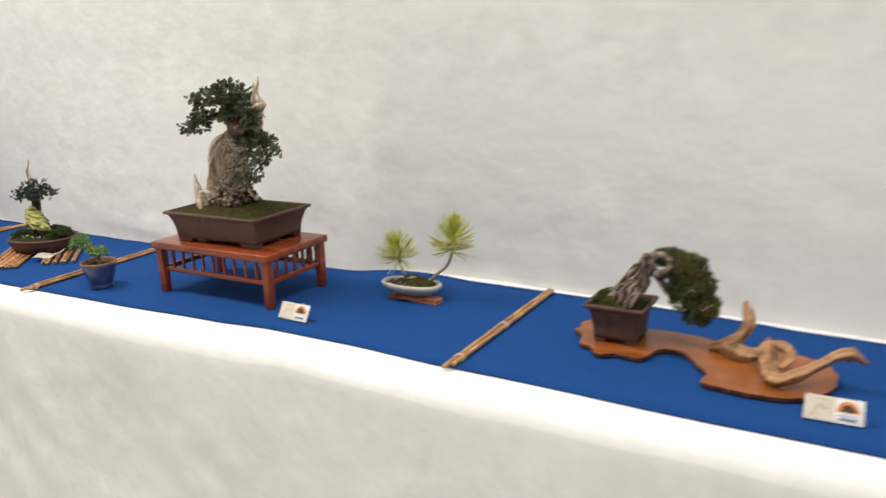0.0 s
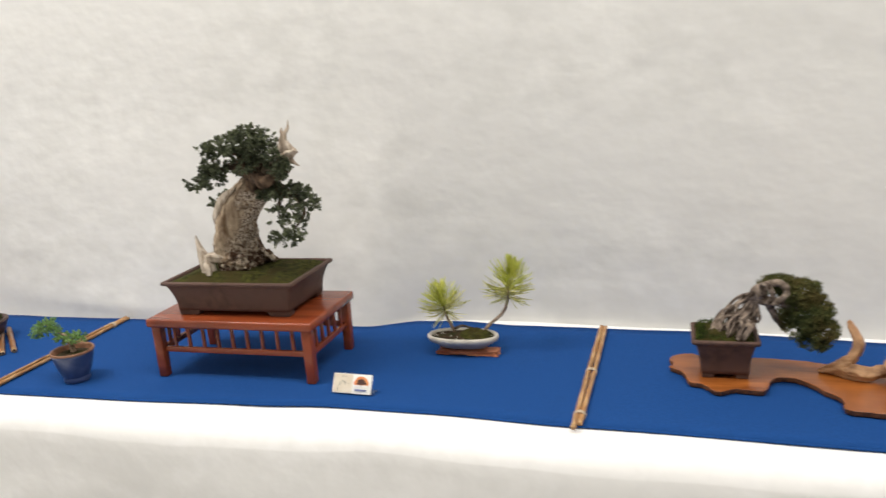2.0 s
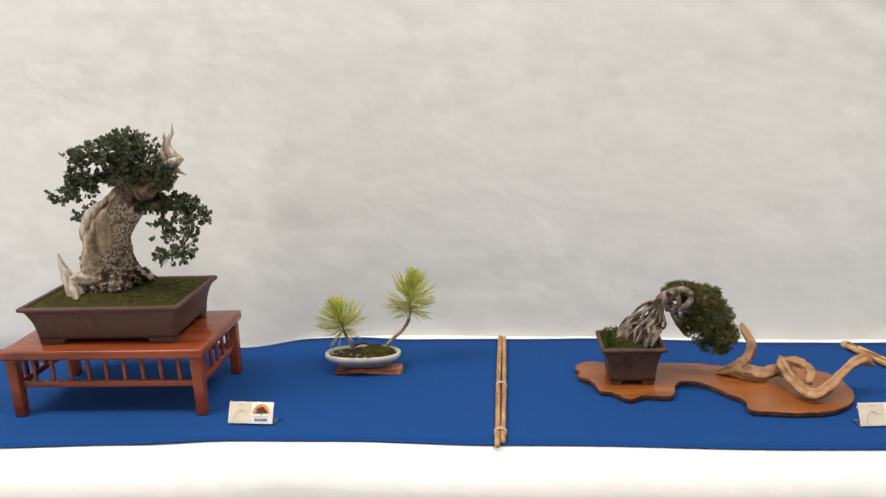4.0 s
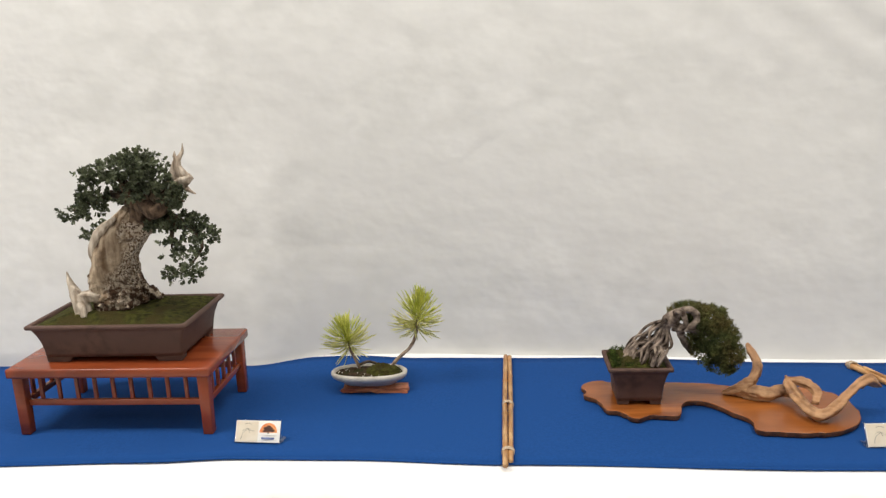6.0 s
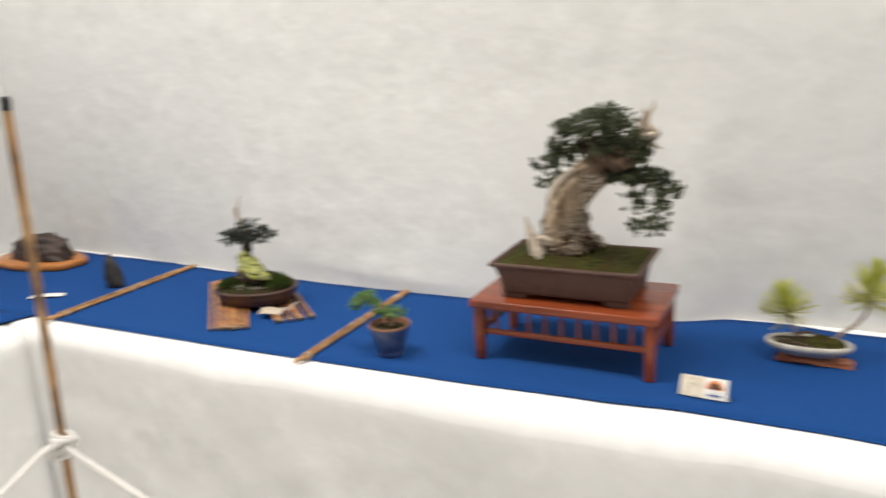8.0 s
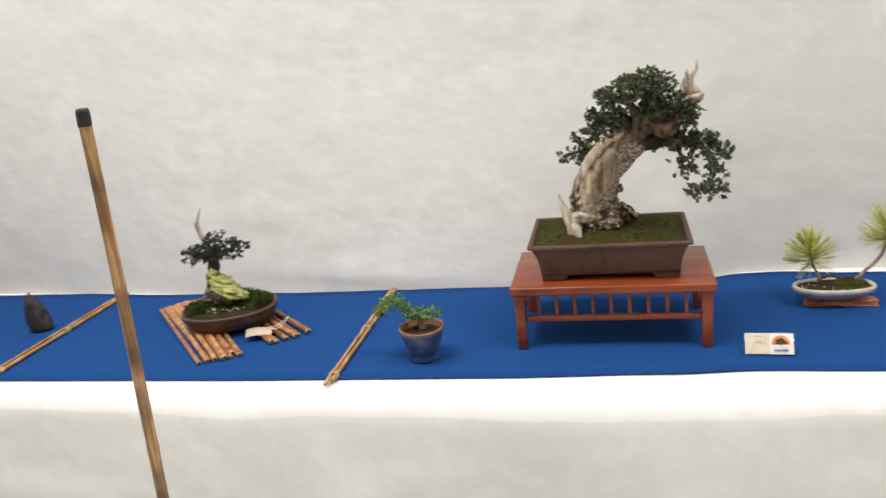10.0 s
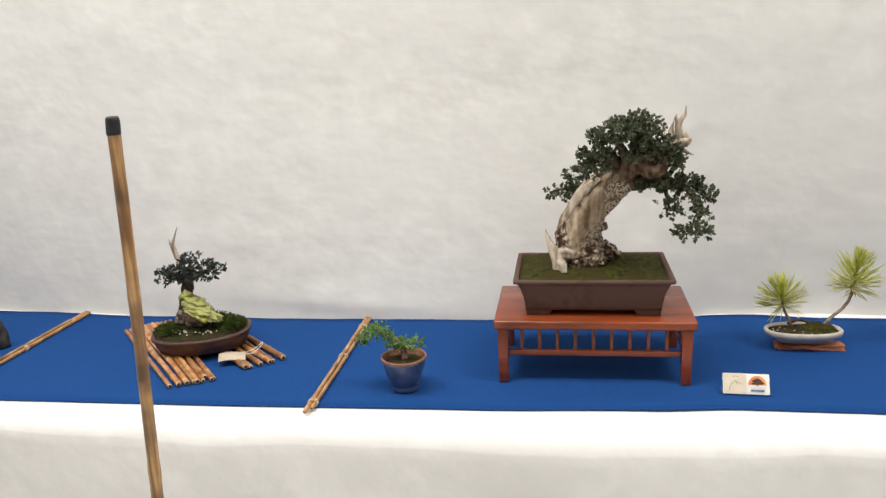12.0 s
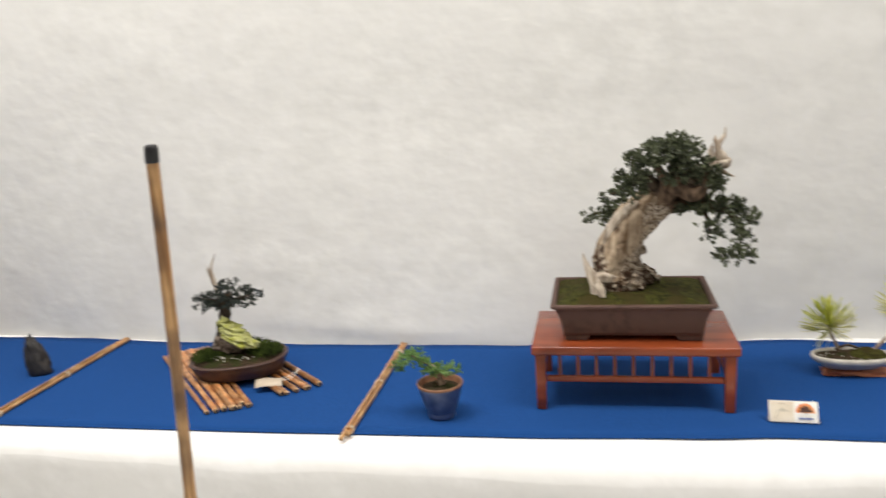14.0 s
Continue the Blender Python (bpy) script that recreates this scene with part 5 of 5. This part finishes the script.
for _ in range(24):
    g = rnd.uniform(-2.6, -0.4)
    p = ol((OX + 0.062 * math.cos(g) * rnd.uniform(0.4, 1.0), OY - 0.015 + 0.042 * math.sin(g) * rnd.uniform(0.5, 1), OZ + 0.0435))
    add(bm, lump(p, (0.0022, 0.002, 0.0017), rnd.random() * 50, 0.3, 1.5, 1))
part("grit", bm, CREAM_GLAZE, olive, "pale grit")
bm = bmesh.new()
for p, r, sd in (((-2.058, 1.447, 0.912), (0.030, 0.022, 0.013), 3.3), ((-2.040, 1.442, 0.897), (0.038, 0.024, 0.012), 8.1), ((-2.034, 1.440, 0.888), (0.032, 0.022, 0.012), 5.2), ((-2.074, 1.450, 0.924), (0.014, 0.014, 0.014), 2.1)):
    b = lump((0, 0, 0), r, sd, 0.5, 1.8, 4, 0.35)
    b.transform(Matrix.Translation(ol(p)) @ Matrix.Rotation(radians(24), 4, "Y"))
    add(bm, b)
part("rock", bm, ROCK_YELLOW, olive, "yellow lichen-covered rock")
bm = lump(ol((-2.072, 1.463, 0.876)), (0.034, 0.024, 0.030), 7.7, 0.4, 1.9, 4, 0.2)
part("rock", bm, ROOT, olive, "brown rock")
bm = bmesh.new()
for pts in ([(-2.094, 1.472, 0.862, 0.016), (-2.090, 1.472, 0.905, 0.014), (-2.082, 1.472, 0.935, 0.013), (-2.078, 1.472, 0.958, 0.011), (-2.066, 1.47, 0.985, 0.006)],
            [(-2.080, 1.472, 0.950, 0.009), (-2.055, 1.468, 0.968, 0.006), (-2.02, 1.465, 0.980, 0.003)],
            [(-2.080, 1.472, 0.950, 0.008), (-2.105, 1.468, 0.966, 0.006), (-2.13, 1.465, 0.972, 0.003)]):
    tube([tuple(q) for q in spline([ol(p) for p in pts], 20)], 10, 0.25, 110, bm)
part("trunk", bm, DARKBARK, olive)
bm = bmesh.new()
tube([tuple(q) for q in spline([ol(p) for p in ((-2.090, 1.474, 0.97, 0.005), (-2.098, 1.476, 1.01, 0.0042), (-2.103, 1.478, 1.035, 0.0036), (-2.095, 1.478, 1.055, 0.0018), (-2.088, 1.478, 1.070, 0.0005))], 20)], 7, 0.3, 120, bm, flat=0.5)
tube([tuple(q) for q in spline([ol(p) for p in ((-2.100, 1.477, 1.00, 0.003), (-2.109, 1.477, 1.03, 0.002), (-2.110, 1.477, 1.046, 0.0005))], 10)], 6, 0.3, 120, bm, flat=0.5)
part("deadwood", bm, DEADWOOD, olive, "bleached dead tip")
for c, r, k in (((-2.062, 1.468, 0.990), (0.040, 0.040, 0.021), 150), ((-2.112, 1.462, 0.968), (0.032, 0.034, 0.019), 105), ((-2.024, 1.466, 0.976), (0.038, 0.036, 0.014), 105), ((-2.070, 1.455, 0.968), (0.036, 0.03, 0.010), 50)):
    bm = bmesh.new()
    sprigs(bm, ol(c), r, int(k * 1.4), rnd, 0.0058, 0.0036, 6, 0.25, gap=0.12)
    part("foliage", bm, OLIVE, olive, "small grey-green leaves", smooth=False)

tag = thing("paper_tag", pose(-1.962, 1.398, CLOTH + 0.0125, 12, 0, 20), "white paper tag with a looped string lying on the canes", "tag")
bm = grid(10, 2, lambda u, v: (-0.030 + 0.054 * u, -0.016 + 0.030 * v, 0.003 + 0.002 * math.sin(u * 5)))
thick(part("label", bm, TAG_PAPER, tag), 0.0006)
bm = tube([tuple(q) for q in spline([(0.022, -0.002, 0.005, 0.0008), (0.040, -0.006, 0.009, 0.0008), (0.056, 0.004, 0.016, 0.0008), (0.060, 0.012, 0.020, 0.0008), (0.044, 0.008, 0.010, 0.0008), (0.024, 0.003, 0.005, 0.0008)], 30)], 5)
part("string", bm, CORD, tag)

# ---- small plant in a blue pot ----
BX, BY = -1.583, 1.295
small = thing("potted_plant", pose(BX, BY, CLOTH), "small leafy plant in a round dark blue glazed pot", "potted plant")
levels = [(0, 0.024, 0.024, 0), (0.002, 0.0255, 0.0255, 0), (0.008, 0.0255, 0.0255, 0), (0.010, 0.0245, 0.0245, 0), (0.013, 0.027, 0.027, 0), (0.026, 0.0325, 0.0325, 0), (0.040, 0.0370, 0.0370, 0), (0.052, 0.0405, 0.0405, 0), (0.055, 0.0415, 0.0415, 0), (0.0548, 0.0385, 0.0385, 0), (0.044, 0.0350, 0.0350, 0)]
levels = [(z * 1.12, a, b, c) for z, a, b, c in levels]
part("pot", loft(levels, 10, 2), BLUE_GLAZE, small)
LIP = 0.055 * 0.12
part("rim", loft([(z + LIP, r, r, 0) for z, r in ((0.0553, 0.0417), (0.0575, 0.0424), (0.0595, 0.0415), (0.0595, 0.0388), (0.056, 0.0378), (0.047, 0.0352), (0.044, 0.034))], 10, 2, False), RIM_BROWN, small, "brown unglazed rim")
part("soil", mound(0.0352, 0.0352, 0.0480 + LIP, 0.006, 0, 2, seed=15, rough=0.004, freq=70, rings=14), SOIL, small, "dark mossy soil")
sl = lambda p: (p[0] - BX, p[1] - BY - 0.007, p[2] - CLOTH + 0.004) + tuple(p[3:])
for pts in ([(-1.580, 1.303, 0.850, 0.0062), (-1.583, 1.302, 0.872, 0.0050), (-1.592, 1.300, 0.890, 0.0036), (-1.612, 1.298, 0.904, 0.0024), (-1.634, 1.297, 0.914, 0.0016), (-1.656, 1.296, 0.904, 0.0008)],
            [(-1.583, 1.302, 0.872, 0.0038), (-1.574, 1.299, 0.884, 0.0026), (-1.556, 1.298, 0.892, 0.001)]):
    part("stem", tube([tuple(q) for q in spline([sl(p) for p in pts], 18)], 9, 0.25, 150), PINE_BARK, small)
for c, r, k in (((-1.638, 1.297, 0.912), (0.017, 0.016, 0.010), 46), ((-1.622, 1.296, 0.918), (0.016, 0.016, 0.008), 30), ((-1.656, 1.297, 0.903), (0.011, 0.012, 0.007), 18), ((-1.606, 1.296, 0.902), (0.011, 0.014, 0.009), 22), ((-1.596, 1.298, 0.891), (0.013, 0.014, 0.007), 22), ((-1.574, 1.297, 0.892), (0.015, 0.014, 0.006), 28), ((-1.556, 1.297, 0.894), (0.012, 0.012, 0.006), 22)):
    bm = bmesh.new()
    sprigs(bm, sl((c[0], c[1], c[2] - 0.004)), r, k, rnd, 0.0050, 0.0042, 7, 0.25, droop=0.2)
    part("leaves", bm, FRESH, small, "fresh green leaves", smooth=False)

# ---- stones on the far corner ----
cone = lump((0, 0, 0.033), (0.033, 0.026, 0.058), 4.4, 0.22, 1.5, 4, 0.25, flatten=0.0)
for v in cone.verts:
    k = 1 - 0.36 * min(max(v.co.z / 0.09, 0), 1)
    v.co.x = v.co.x * k - 0.16 * v.co.z
    v.co.y *= k
stone = part("viewing_stone", cone, ROCK_DARK)
stone.matrix_world = pose(-2.548, 1.462, CLOTH)
tagged(stone, "small black pointed stone standing on the blue runner", "stone")

base = thing("stone_base", pose(-2.995, 1.570, CLOTH), "orange-brown wavy wooden base under a dark stone", "wood base")
bm = loft([(0, 0.158, 0.090, 0), (0.004, 0.162, 0.094, 0), (0.016, 0.162, 0.094, 0), (0.019, 0.159, 0.091, 0)], 20, 2.2)
for v in bm.verts:
    g = math.atan2(v.co.y, v.co.x)
    k = 1 + 0.12 * noise.noise(Vector((math.cos(g) * 2.4, math.sin(g) * 2.4, 3))) + 0.03 * noise.noise(Vector((math.cos(g) * 7, math.sin(g) * 7, 5)))
    v.co.x *= k
    v.co.y *= k
part("board", bm, BASE_WOOD, base)
rock = part("viewing_stone", lump((0, 0, 0.010), (0.128, 0.064, 0.068), 2.6, 0.16, 1.6, 5, 0.18, flatten=0.0), ROCK_BROWN)
rock.matrix_world = pose(-2.995, 1.575, CLOTH + 0.0192)
tagged(rock, "dark brown mountain-shaped viewing stone on a wooden base", "stone")

base = thing("stone_base", pose(-2.876, 1.236, CLOTH + 0.002), "oval reddish wooden base under an upright grey stone", "wood base")
part("board", loft([(0, 0.058, 0.040, 0), (0.003, 0.060, 0.042, 0), (0.011, 0.060, 0.042, 0), (0.014, 0.057, 0.039, 0)], 10, 2.2), SLAB_WOOD, base)
bm = lump((0, 0, 0.065), (0.045, 0.028, 0.125), 9.2, 0.16, 1.3, 4, 0.2, flatten=0.0)
for v in bm.verts:
    v.co.z = min(v.co.z, 0.166 + 0.06 * v.co.x)
    v.co.x = v.co.x * (1 - 0.9 * max(0, v.co.z)) - 0.16 * v.co.z
rock = part("viewing_stone", bm, ROCK_GREY)
rock.matrix_world = pose(-2.876, 1.236, CLOTH + 0.0162)
tagged(rock, "tall grey upright viewing stone on an oval wooden base", "stone")

slip = thing("paper_tag", pose(-2.664, 1.332, CLOTH + 0.001, 0, 0, 30), "white paper tag lying on the blue runner", "tag")
thick(part("label", grid(10, 2, lambda u, v: (-0.045 + 0.09 * u, -0.014 + 0.028 * v, 0.0012 + 0.003 * math.sin(u * 3.1))), WHITE_PAPER_AND_GLINT, slip), 0.0006)
